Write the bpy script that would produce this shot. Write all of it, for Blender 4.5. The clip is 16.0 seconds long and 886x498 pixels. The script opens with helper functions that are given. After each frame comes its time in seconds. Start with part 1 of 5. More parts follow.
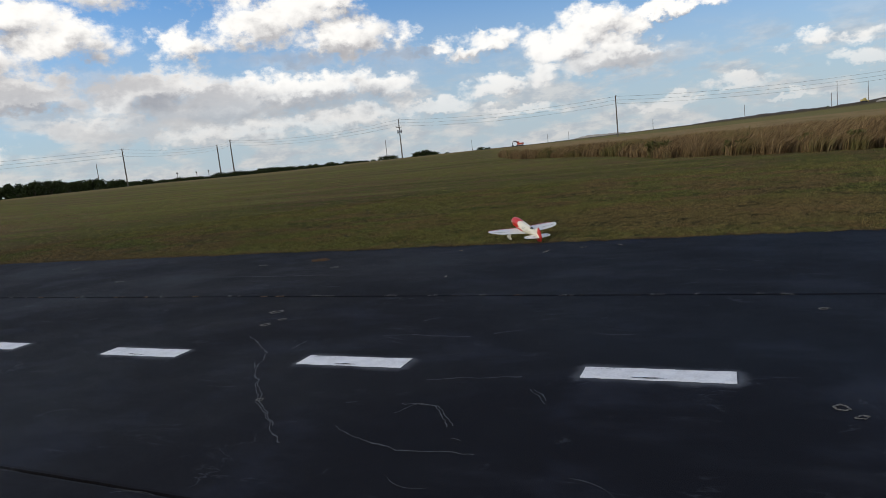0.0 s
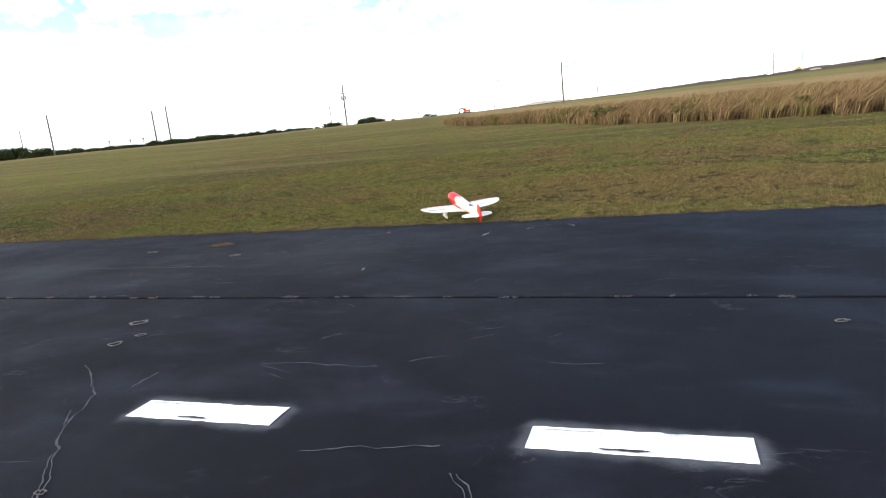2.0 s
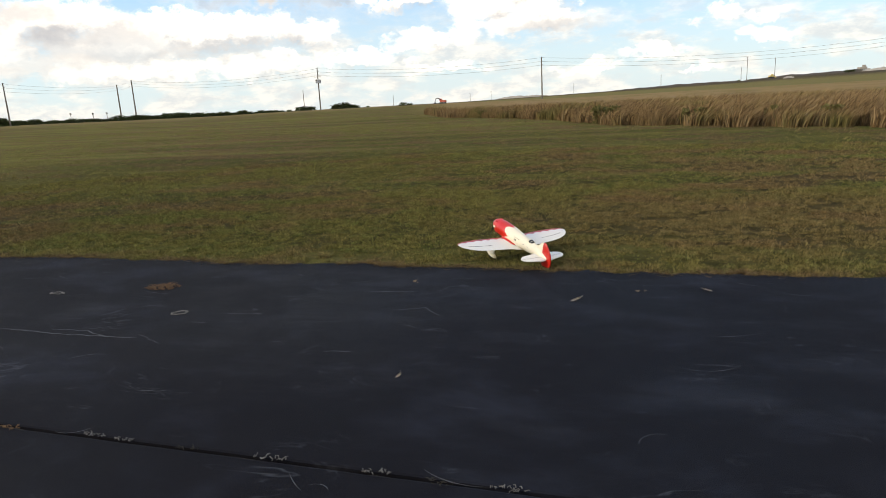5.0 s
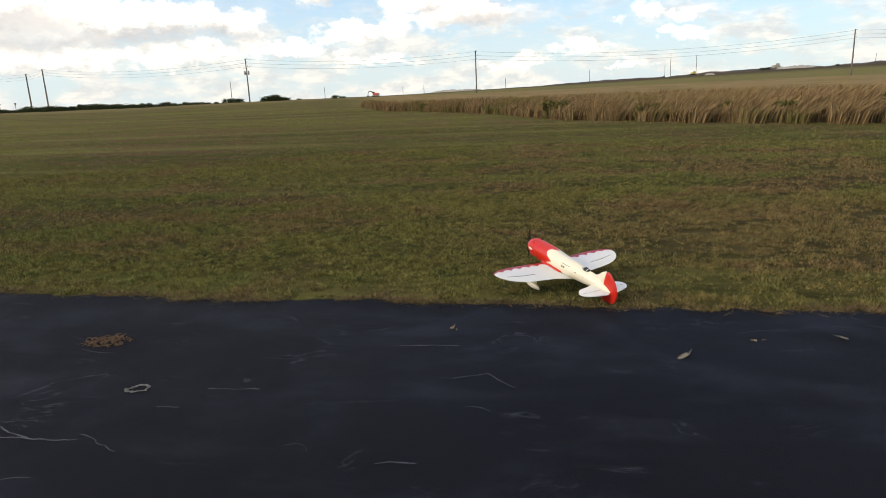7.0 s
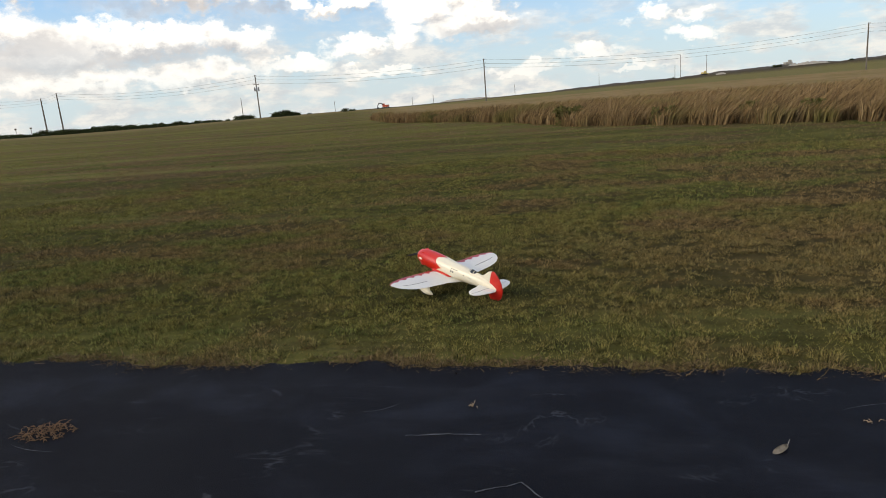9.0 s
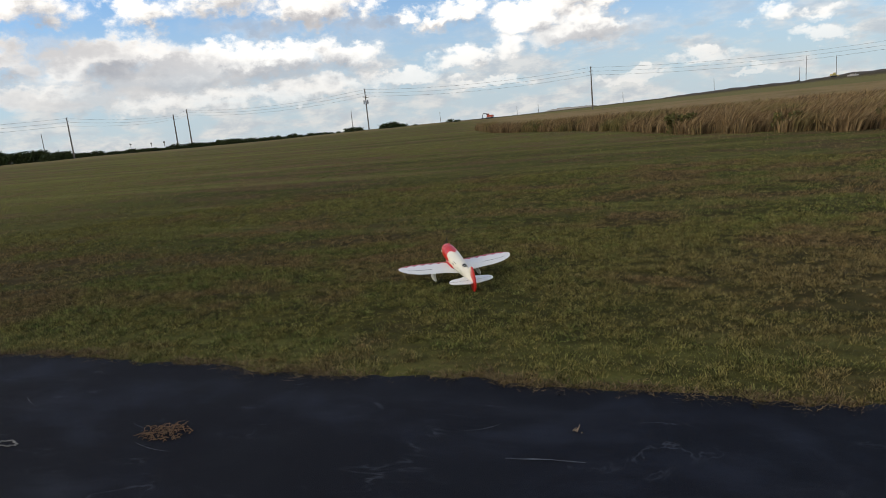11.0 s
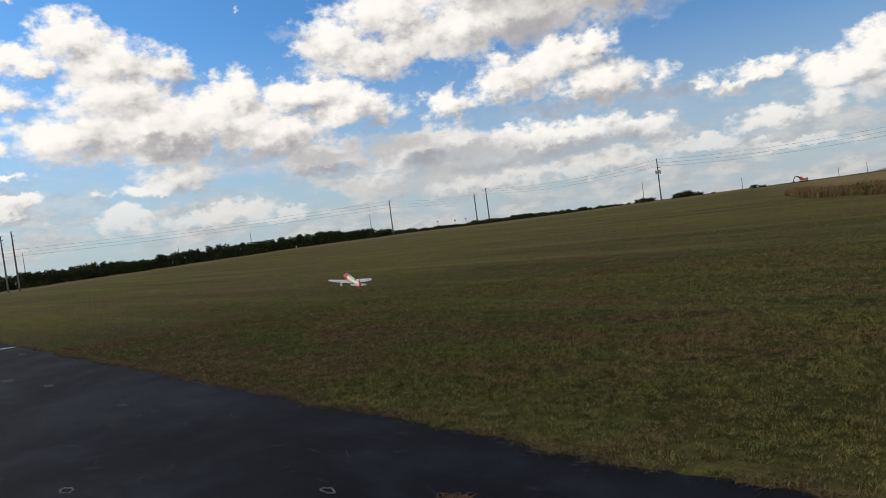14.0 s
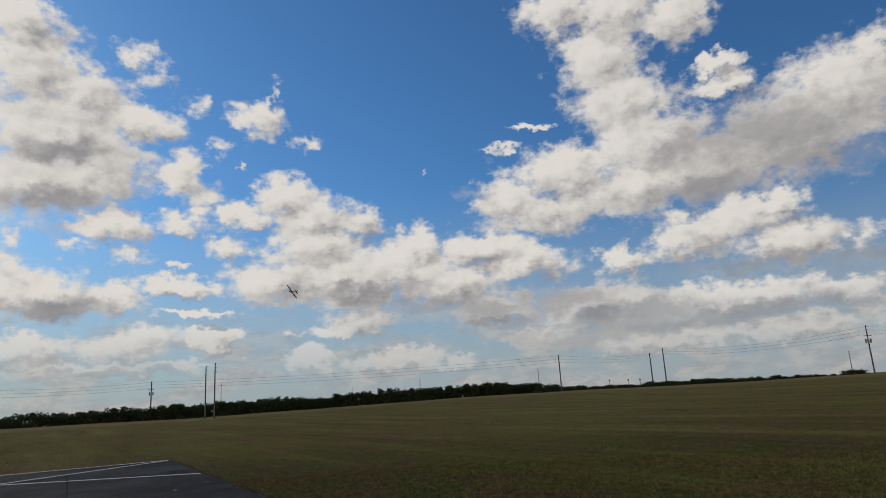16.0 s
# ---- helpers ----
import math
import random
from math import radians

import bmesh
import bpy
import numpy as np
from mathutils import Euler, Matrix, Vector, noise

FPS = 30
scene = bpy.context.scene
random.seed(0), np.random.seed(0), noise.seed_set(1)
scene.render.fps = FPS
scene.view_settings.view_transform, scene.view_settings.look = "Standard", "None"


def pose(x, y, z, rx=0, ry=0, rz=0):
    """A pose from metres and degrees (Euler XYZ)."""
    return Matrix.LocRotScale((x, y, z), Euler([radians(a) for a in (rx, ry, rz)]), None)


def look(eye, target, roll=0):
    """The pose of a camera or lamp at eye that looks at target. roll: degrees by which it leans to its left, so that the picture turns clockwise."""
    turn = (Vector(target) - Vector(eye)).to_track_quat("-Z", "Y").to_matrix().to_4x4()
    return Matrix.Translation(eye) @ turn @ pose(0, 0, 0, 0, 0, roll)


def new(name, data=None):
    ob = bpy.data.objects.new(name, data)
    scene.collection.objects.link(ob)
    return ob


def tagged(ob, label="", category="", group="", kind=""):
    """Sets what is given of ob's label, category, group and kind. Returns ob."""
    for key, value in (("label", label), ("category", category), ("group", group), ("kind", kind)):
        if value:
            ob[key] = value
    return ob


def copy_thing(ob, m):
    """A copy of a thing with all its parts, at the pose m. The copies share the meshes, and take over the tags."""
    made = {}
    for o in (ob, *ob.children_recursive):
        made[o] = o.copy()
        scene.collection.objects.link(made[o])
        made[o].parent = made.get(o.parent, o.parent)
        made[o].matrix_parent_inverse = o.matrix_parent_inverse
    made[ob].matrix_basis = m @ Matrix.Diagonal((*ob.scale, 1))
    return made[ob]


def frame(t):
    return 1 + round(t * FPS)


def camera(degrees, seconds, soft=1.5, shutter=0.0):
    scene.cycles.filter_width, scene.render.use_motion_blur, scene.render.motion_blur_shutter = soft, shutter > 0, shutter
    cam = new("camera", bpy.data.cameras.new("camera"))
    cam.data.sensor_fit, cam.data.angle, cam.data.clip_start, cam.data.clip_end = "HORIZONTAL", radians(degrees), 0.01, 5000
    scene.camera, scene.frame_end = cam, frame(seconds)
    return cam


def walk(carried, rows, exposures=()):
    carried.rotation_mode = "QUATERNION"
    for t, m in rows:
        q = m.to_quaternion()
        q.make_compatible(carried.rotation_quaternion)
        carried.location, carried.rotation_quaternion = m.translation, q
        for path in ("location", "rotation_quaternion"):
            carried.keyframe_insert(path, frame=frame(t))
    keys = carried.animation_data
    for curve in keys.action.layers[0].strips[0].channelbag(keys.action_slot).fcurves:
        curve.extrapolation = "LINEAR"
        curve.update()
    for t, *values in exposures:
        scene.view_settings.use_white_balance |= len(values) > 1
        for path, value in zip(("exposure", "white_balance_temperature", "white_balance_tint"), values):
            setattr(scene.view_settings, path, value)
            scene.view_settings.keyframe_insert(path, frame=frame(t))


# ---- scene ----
cam = camera(68.4, 16.0, soft=0.9)
PATH = [
    (0, (0.988, -4.159, 1.506), (0.153, -2.365, 1.218), -6.0),
    (0.5, (1.052, -3.897, 1.467), (0.27, -2.084, 1.15), -6.2),
    (1, (0.91, -3.563, 1.499), (0.168, -1.745, 1.122), -6.6),
    (1.5, (0.909, -3.086, 1.432), (0.192, -1.263, 1.031), -6.3),
    (2, (0.678, -2.697, 1.436), (-0.014, -0.864, 1.036), -6.0),
    (2.5, (0.457, -2.313, 1.495), (-0.207, -0.471, 1.087), -5.2),
    (3, (0.2, -1.846, 1.51), (-0.436, 0.004, 1.092), -4.4),
    (3.2, (0.06, -1.683, 1.493), (-0.576, 0.165, 1.069), -4.4),
    (5.3, (-1.227, -0.08, 1.536), (-1.804, 1.783, 1.093), -2.4),
    (5.5, (-1.396, -0.003, 1.547), (-1.942, 1.867, 1.095), -2.3),
    (6, (-1.707, 0.236, 1.564), (-2.224, 2.114, 1.108), -2.3),
    (6.5, (-1.893, 0.558, 1.566), (-2.373, 2.445, 1.106), -2.3),
    (7, (-2.124, 0.886, 1.547), (-2.528, 2.789, 1.082), -2.6),
    (7.5, (-2.253, 1.205, 1.574), (-2.611, 3.117, 1.108), -2.9),
    (8, (-2.254, 1.501, 1.597), (-2.608, 3.417, 1.144), -3.4),
    (8.2, (-2.287, 1.599, 1.593), (-2.656, 3.513, 1.144), -3.6),
    (10.3, (-2.301, 1.85, 1.619), (-2.95, 3.7, 1.226), -5.8),
    (10.5, (-2.307, 1.849, 1.623), (-2.998, 3.687, 1.241), -5.7),
    (11, (-2.32, 1.862, 1.617), (-3.064, 3.679, 1.237), -5.6),
    (11.5, (-2.317, 1.86, 1.621), (-3.136, 3.648, 1.261), -5.4),
    (12, (-2.278, 1.917, 1.62), (-3.197, 3.658, 1.27), -5.9),
    (12.5, (-2.318, 1.934, 1.629), (-3.311, 3.641, 1.312), -6.3),
    (13, (-2.3, 1.961, 1.64), (-3.448, 3.578, 1.378), -7.7),
    (13.5, (-2.296, 1.959, 1.645), (-3.601, 3.461, 1.437), -8.8),
    (14, (-2.353, 1.918, 1.653), (-3.802, 3.295, 1.59), -7.5),
    (14.5, (-2.386, 1.971, 1.673), (-3.954, 3.204, 1.819), -8.2),
    (15, (-2.426, 2.098, 1.697), (-4.103, 3.156, 1.957), -7.5),
    (15.5, (-2.297, 2.029, 1.7), (-3.984, 3.024, 2.105), -5.5),
    (16, (-2.288, 1.913, 1.711), (-3.976, 2.889, 2.156), -3.4),
]
EXPOSURE = [(0, -0.3, 6350, 10), (1.0, -0.02, 6400, 10), (1.6, 0.35, 6450, 10), (2.0, 1.15, 6700, 10), (2.5, 1.4, 6950, 10), (3.2, 1.0, 7050, 10), (5.3, 0.42, 7100, 10), (8.2, 0.3, 7050, 10), (10.3, -0.05, 6550, 10), (13.0, -0.16, 6450, 10), (14.5, -0.5, 6550, 10), (15.5, -0.75, 6550, 10), (16.0, -0.88, 6550, 10)]
walk(cam, [(t, look(e, g, r)) for t, e, g, r in PATH], EXPOSURE)


# ---- world and sun ----
def math_node(tree, op, a, b=None, c=None):
    n = tree.nodes.new("ShaderNodeMath")
    n.operation = op
    for i, v in enumerate((a, b, c)):
        if v is None:
            continue
        if isinstance(v, (int, float)):
            n.inputs[i].default_value = v
        else:
            tree.links.new(v, n.inputs[i])
    return n.outputs[0]


def vec_node(tree, op, a, b=None):
    n = tree.nodes.new("ShaderNodeVectorMath")
    n.operation = op
    for i, v in enumerate((a, b)):
        if v is None:
            continue
        if isinstance(v, tuple):
            n.inputs[i].default_value = v
        else:
            tree.links.new(v, n.inputs[i])
    return n.outputs["Value"] if op == "LENGTH" else n.outputs[0]


def noise_node(tree, vector, scale, detail=3.0, rough=0.5, colour=False, distortion=0.0):
    n = tree.nodes.new("ShaderNodeTexNoise")
    n.inputs["Scale"].default_value, n.inputs["Detail"].default_value = scale, detail
    n.inputs["Roughness"].default_value, n.inputs["Distortion"].default_value = rough, distortion
    if vector is not None:
        tree.links.new(vector, n.inputs["Vector"])
    return n.outputs["Color" if colour else "Fac"]


def mix_node(tree, fac, a, b, blend="MIX"):
    n = tree.nodes.new("ShaderNodeMix")
    n.data_type, n.blend_type = "RGBA", blend
    for i, v in ((0, fac), (6, a), (7, b)):
        if isinstance(v, (int, float)):
            n.inputs[i].default_value = v
        elif isinstance(v, tuple):
            n.inputs[i].default_value = (*v, 1.0)
        else:
            tree.links.new(v, n.inputs[i])
    return n.outputs[2]


def range_node(tree, value, a, b, c=0.0, d=1.0, smooth=True):
    n = tree.nodes.new("ShaderNodeMapRange")
    n.interpolation_type = "SMOOTHSTEP" if smooth else "LINEAR"
    tree.links.new(value, n.inputs[0])
    for i, v in enumerate((a, b, c, d)):
        n.inputs[1 + i].default_value = v
    return n.outputs[0]


def cloud_group(name, fill):
    """A node group: azimuth and elevation in degrees in, how far inside a cloud out."""
    g = bpy.data.node_groups.new(name, "ShaderNodeTree")
    g.interface.new_socket("Vector", in_out="INPUT", socket_type="NodeSocketVector")
    g.interface.new_socket("Value", in_out="OUTPUT", socket_type="NodeSocketFloat")
    vin, vout = g.nodes.new("NodeGroupInput"), g.nodes.new("NodeGroupOutput")
    state, place = [None], [vin.outputs[0]]

    def puff(az, el, w, h):
        m = g.nodes.new("ShaderNodeMapping")
        m.vector_type = "TEXTURE"
        m.inputs["Location"].default_value, m.inputs["Scale"].default_value = (az, el, 0), (w * 1.15, h * 1.15, 1)
        g.links.new(place[0], m.inputs[0])
        thick = min(1.0, max(0.4, max(w, h) / 2.6))      # small clouds are thin
        inside = math_node(g, "MULTIPLY", math_node(g, "SUBTRACT", 1.0, vec_node(g, "LENGTH", m.outputs[0])), thick)
        state[0] = inside if state[0] is None else math_node(g, "SMOOTH_MAX", state[0], inside, 0.2)
        # one puff is worked out after the other
        n = g.nodes.new("ShaderNodeVectorMath")
        n.operation = "MULTIPLY_ADD"
        g.links.new(state[0], n.inputs[0]), g.links.new(place[0], n.inputs[2])
        n.inputs[1].default_value = (1e-7, 1e-7, 0)
        place[0] = n.outputs[0]

    fill(puff)
    g.links.new(state[0], vout.inputs[0])
    return g


def white_puffs(puff):
    puff(-94.6, 28.9, 2.7, 1.92)
    puff(-93.9, 25.9, 3.8, 2.98)
    puff(-90.2, 24.5, 3.3, 2.29)
    puff(-92.1, 21.7, 5.8, 3.12)
    puff(-86.1, 23.1, 3.3, 1.52)
    puff(-92.9, 17.8, 4.5, 3.13)
    puff(-88.9, 19.1, 3.9, 2.82)
    puff(-82.6, 19.0, 2.2, 1.91)
    puff(-87.2, 28.2, 1.3, 0.83)
    puff(-84.9, 27.0, 1.0, 1.11)
    puff(-81.2, 25.0, 0.9, 0.67)
    puff(-76.0, 24.2, 2.0, 1.48)
    puff(-75.0, 26.0, 0.6, 1.10)
    puff(-72.2, 22.1, 1.3, 0.57)
    puff(-79.6, 21.6, 1.0, 0.55)
    puff(-78.1, 20.4, 0.4, 0.28)
    puff(-87.6, 14.8, 2.9, 1.41)
    puff(-90.3, 13.2, 1.3, 0.65)
    puff(-82.3, 15.4, 2.1, 1.01)
    puff(-80.9, 17.2, 1.4, 0.93)
    puff(-86.3, 12.4, 1.2, 0.76)
    puff(-83.1, 12.0, 0.7, 0.27)
    puff(-94.4, 13.6, 0.8, 0.91)
    puff(-94.4, 11.4, 1.6, 1.24)
    puff(-92.7, 9.4, 4.0, 2.01)
    puff(-87.7, 9.0, 2.6, 1.40)
    puff(-82.8, 10.0, 3.2, 0.92)
    puff(-80.6, 7.8, 2.9, 0.42)
    puff(-86.4, 5.5, 4.0, 1.40)
    puff(-92.4, 5.6, 2.9, 1.16)
    puff(-80.1, 5.8, 2.9, 0.92)
    puff(-87.1, 3.9, 7.8, 0.52)
    puff(-73.9, 17.7, 2.5, 1.63)
    puff(-77.5, 16.2, 2.4, 1.14)
    puff(-78.5, 13.8, 1.8, 1.13)
    puff(-71.2, 16.0, 3.7, 1.94)
    puff(-67.7, 15.2, 2.5, 1.57)
    puff(-71.0, 13.3, 4.4, 2.05)
    puff(-74.2, 10.7, 4.8, 2.02)
    puff(-68.3, 10.8, 5.9, 2.70)
    puff(-62.4, 13.3, 2.3, 1.39)
    puff(-63.3, 11.1, 5.0, 2.47)
    puff(-59.1, 9.9, 4.5, 2.22)
    puff(-56.6, 12.7, 3.8, 1.58)
    puff(-52.7, 11.1, 4.2, 1.57)
    puff(-67.4, 7.1, 3.4, 1.36)
    puff(-69.4, 6.1, 2.4, 0.77)
    puff(-72.1, 3.7, 2.3, 0.95)
    puff(-64.6, 3.3, 4.6, 0.87)
    puff(-59.8, 2.9, 3.2, 0.58)
    puff(-73.0, 6.0, 0.6, 0.33)
    puff(-56.0, 7.4, 4.4, 1.47)
    puff(-47.4, 31.7, 3.9, 1.94)
    puff(-42.3, 30.8, 3.7, 2.33)
    puff(-37.5, 29.4, 3.0, 2.08)
    puff(-44.3, 27.2, 3.8, 2.89)
    puff(-43.0, 23.8, 4.6, 2.50)
    puff(-40.8, 20.3, 5.4, 2.83)
    puff(-48.4, 18.6, 5.2, 2.01)
    puff(-53.7, 16.7, 3.3, 1.96)
    puff(-50.5, 15.4, 5.7, 1.85)
    puff(-43.8, 16.3, 7.1, 2.27)
    puff(-36.4, 17.5, 6.5, 2.78)
    puff(-29.9, 18.8, 6.3, 3.58)
    puff(-25.7, 20.6, 4.3, 3.38)
    puff(-23.5, 22.9, 1.9, 1.72)
    puff(-33.9, 23.2, 2.9, 1.11)
    puff(-34.7, 24.9, 2.4, 0.76)
    puff(-51.1, 22.8, 2.0, 0.38)
    puff(-53.9, 21.1, 1.5, 0.29)
    puff(-61.3, 19.4, 0.5, 0.24)
    puff(-34.7, 13.0, 2.7, 2.01)
    puff(-32.0, 13.4, 2.8, 1.39)
    puff(-38.1, 12.1, 3.3, 1.92)
    puff(-40.6, 11.6, 1.9, 1.63)
    puff(-44.0, 10.5, 2.2, 1.33)
    puff(-31.4, 10.4, 3.7, 1.95)
    puff(-26.8, 10.1, 1.1, 1.15)
    puff(-47.2, 7.2, 5.2, 1.67)
    puff(-42.7, 5.6, 5.8, 1.77)
    puff(-36.1, 6.4, 6.6, 1.56)
    puff(-29.0, 5.9, 2.9, 1.17)
    puff(-49.9, 4.7, 5.2, 1.15)
    puff(-40.8, 3.6, 9.1, 1.00)
    puff(-32.5, 3.5, 6.1, 1.03)
    puff(-23.3, 9.2, 1.2, 0.54)
    puff(-19.2, 9.0, 2.1, 0.98)
    puff(-21.5, 8.3, 1.9, 0.45)
    puff(-9.9, 9.7, 2.8, 1.20)
    puff(-7.7, 8.6, 2.3, 1.07)
    puff(-13.0, 7.9, 3.9, 1.33)
    puff(-14.7, 6.1, 1.6, 1.09)
    puff(-9.2, 6.2, 4.5, 1.16)
    puff(-4.4, 9.7, 3.8, 0.75)
    puff(-18.9, 5.1, 2.4, 0.84)
    puff(-24.8, 4.3, 3.9, 0.75)
    puff(-17.1, 3.2, 3.3, 0.47)
    puff(4.9, 5.5, 1.6, 0.60)
    puff(8.3, 3.8, 2.2, 0.63)
    puff(0.3, 3.1, 2.2, 0.51)
    puff(3.7, 1.8, 2.3, 0.29)
    puff(-5.2, 2.3, 3.0, 0.40)
    puff(8.5, 5.3, 1.4, 0.46)
    puff(-10.7, 9.3, 2.5, 1.35)
    puff(-9.2, 7.2, 2.0, 1.35)


def grey_puffs(puff):
    puff(-91.5, 8.3, 4.4, 0.93)
    puff(-86.7, 3.4, 7.5, 0.39)
    puff(-61.5, 7.8, 7.9, 1.18)
    puff(-55.6, 6.3, 3.0, 0.59)
    puff(-50.1, 7.7, 6.3, 1.26)
    puff(-32.4, 19.1, 7.8, 2.37)
    puff(-37.3, 15.8, 5.2, 1.18)
    puff(-28.8, 16.3, 4.9, 1.47)
    puff(-34.4, 9.0, 5.5, 0.89)
    puff(-27.8, 8.7, 2.3, 0.91)
    puff(-45.1, 5.1, 6.4, 1.13)
    puff(-36.2, 5.2, 6.6, 0.89)
    puff(-56.8, 17.2, 1.5, 0.59)
    puff(-91.7, 16.2, 4.2, 1.10)
    puff(-67.4, 9.5, 4.4, 0.78)
    puff(-90.8, 20.2, 3.6, 0.85)
    puff(-26.3, 8.6, 2.9, 0.45)
    puff(-7.2, 5.8, 4.8, 0.66)
    puff(-21.0, 8.0, 2.4, 0.36)
    puff(-43.0, 6.0, 6.0, 1.2)
    puff(-33.0, 5.0, 7.0, 1.2)
    puff(-49.0, 4.6, 6.0, 0.9)
    puff(-56.5, 7.4, 6.0, 0.9)


SUN_AZ, SUN_EL = -118.0, 24.0        # degrees to the side of +y, and up
world = bpy.data.worlds.new("sky")
scene.world = world
world.use_nodes = True
world.cycles.sampling_method, world.cycles.sample_map_resolution = "MANUAL", 256
wt = world.node_tree
wt.nodes.clear()
sky = wt.nodes.new("ShaderNodeTexSky")
sky.sky_type, sky.sun_disc = "NISHITA", False
sky.sun_elevation, sky.sun_rotation = radians(SUN_EL), radians(SUN_AZ)
sky.air_density, sky.dust_density, sky.ozone_density = 1.0, 0.6, 1.5
way = wt.nodes.new("ShaderNodeTexCoord").outputs["Generated"]
split = wt.nodes.new("ShaderNodeSeparateXYZ")
wt.links.new(way, split.inputs[0])
az = math_node(wt, "MULTIPLY", math_node(wt, "ARCTAN2", split.outputs[0], split.outputs[1]), 180 / math.pi)
el = math_node(wt, "MULTIPLY", math_node(wt, "ARCSINE", split.outputs[2]), 180 / math.pi)
flat = wt.nodes.new("ShaderNodeCombineXYZ")
wt.links.new(az, flat.inputs[0]), wt.links.new(el, flat.inputs[1])
# billows: the outline wanders at two sizes
flat_v = vec_node(wt, "MULTIPLY", flat.outputs[0], (1.0, 1.35, 1.0))
warp_a = vec_node(wt, "SUBTRACT", noise_node(wt, flat_v, 0.22, 2.0, 0.5, True), (0.5, 0.5, 0.5))
warp_b = vec_node(wt, "SUBTRACT", noise_node(wt, flat_v, 0.75, 5.0, 0.6, True), (0.5, 0.5, 0.5))
spot = vec_node(wt, "ADD", flat.outputs[0], vec_node(wt, "MULTIPLY", warp_a, (4.0, 2.4, 0.0)))
spot = vec_node(wt, "ADD", spot, vec_node(wt, "MULTIPLY", warp_b, (4.0, 2.8, 0.0)))
white, grey = cloud_group("white_clouds", white_puffs), cloud_group("grey_clouds", grey_puffs)


def field(group, vector):
    n = wt.nodes.new("ShaderNodeGroup")
    n.node_tree = group
    wt.links.new(vector, n.inputs[0])
    return n.outputs[0]


SUNWARD = (-0.8, 1.0, 0.0)
here = field(white, spot)
above = field(white, vec_node(wt, "ADD", spot, SUNWARD))
dark = field(grey, spot)
# a thin scatter of cloud all round the sky, so that it goes on outside the view
round_noise = noise_node(wt, way, 2.2, 6.0, 0.6)
scatter = math_node(wt, "MULTIPLY", math_node(wt, "SUBTRACT", round_noise, 0.44), 2.2)
side = range_node(wt, math_node(wt, "ABSOLUTE", math_node(wt, "ADD", az, 40.0)), 55.0, 75.0)
high = range_node(wt, el, 35.0, 46.0)
out_of_reach = math_node(wt, "MAXIMUM", side, high)
here = math_node(wt, "MAXIMUM", here, math_node(wt, "ADD", scatter, math_node(wt, "MULTIPLY_ADD", out_of_reach, 1.0, -1.0)))
fine = math_node(wt, "SUBTRACT", noise_node(wt, flat_v, 0.55, 8.0, 0.6), 0.5)
heap = noise_node(wt, flat_v, 0.34, 5.0, 0.5)
heap_up = noise_node(wt, vec_node(wt, "ADD", flat_v, (-0.5, 0.7, 0.0)), 0.34, 5.0, 0.5)
broad = math_node(wt, "SUBTRACT", noise_node(wt, flat_v, 0.2, 4.0, 0.55), 0.5)
body = math_node(wt, "MULTIPLY_ADD", fine, 1.3, here)
body = math_node(wt, "MULTIPLY_ADD", broad, 0.3, body)
cover = range_node(wt, body, -0.14, 0.46)
cover = math_node(wt, "MULTIPLY", cover, range_node(wt, el, 0.5, 9.0, 0.5, 1.0))
# tops and sun-side rims catch the light, bases and thick middles are grey
lit = math_node(wt, "MULTIPLY", math_node(wt, "SUBTRACT", here, above), 0.85)
lit = math_node(wt, "MULTIPLY_ADD", math_node(wt, "SUBTRACT", heap, heap_up), 1.0, lit)
lit = math_node(wt, "MULTIPLY_ADD", fine, 0.35, lit)
lit = math_node(wt, "MULTIPLY_ADD", broad, 0.5, lit)
lit = math_node(wt, "MULTIPLY_ADD", range_node(wt, body, 0.3, 1.1), -0.25, lit)
shade = range_node(wt, lit, -0.90, 0.35)
dark_m = range_node(wt, math_node(wt, "MULTIPLY_ADD", fine, 0.9, dark), -0.30, 0.85, 0.0, 0.66)
shade = math_node(wt, "MULTIPLY", shade, math_node(wt, "SUBTRACT", 1.0, dark_m))
cover = math_node(wt, "MAXIMUM", cover, math_node(wt, "MULTIPLY", dark_m, 0.8))
CLOUD_LIT, CLOUD_SHADE = (1.32, 1.27, 1.19), (0.40, 0.395, 0.425)
cloud_col = mix_node(wt, shade, CLOUD_SHADE, CLOUD_LIT)
# clear sky, paler in the haze near the horizon
clear = mix_node(wt, 1.0, sky.outputs[0], (0.064, 0.125, 0.185), "MULTIPLY")
haze = range_node(wt, el, -2.0, 19.0, 0.92, 0.0)
clear = mix_node(wt, haze, clear, (0.60, 0.68, 0.74))
veil = range_node(wt, el, 0.5, 8.0, 0.55, 0.0)
cloud_col = mix_node(wt, veil, cloud_col, (0.72, 0.72, 0.71))
# soft heaped banks of distant cloud low over the horizon
banks = noise_node(wt, vec_node(wt, "MULTIPLY", flat.outputs[0], (0.16, 0.42, 0.0)), 1.0, 7.0, 0.58)
low = range_node(wt, el, 4.5, 9.0, 1.0, 0.0)
bank_cover = math_node(wt, "MULTIPLY", range_node(wt, banks, 0.42, 0.60), low)
bank_lit = noise_node(wt, vec_node(wt, "MULTIPLY", flat.outputs[0], (0.45, 1.0, 0.0)), 1.0, 5.0, 0.6)
bank_col = mix_node(wt, range_node(wt, bank_lit, 0.36, 0.62), (0.58, 0.60, 0.63), (0.88, 0.84, 0.79))
clear = mix_node(wt, math_node(wt, "MULTIPLY", bank_cover, 0.7), clear, bank_col)
seen = mix_node(wt, cover, clear, cloud_col)
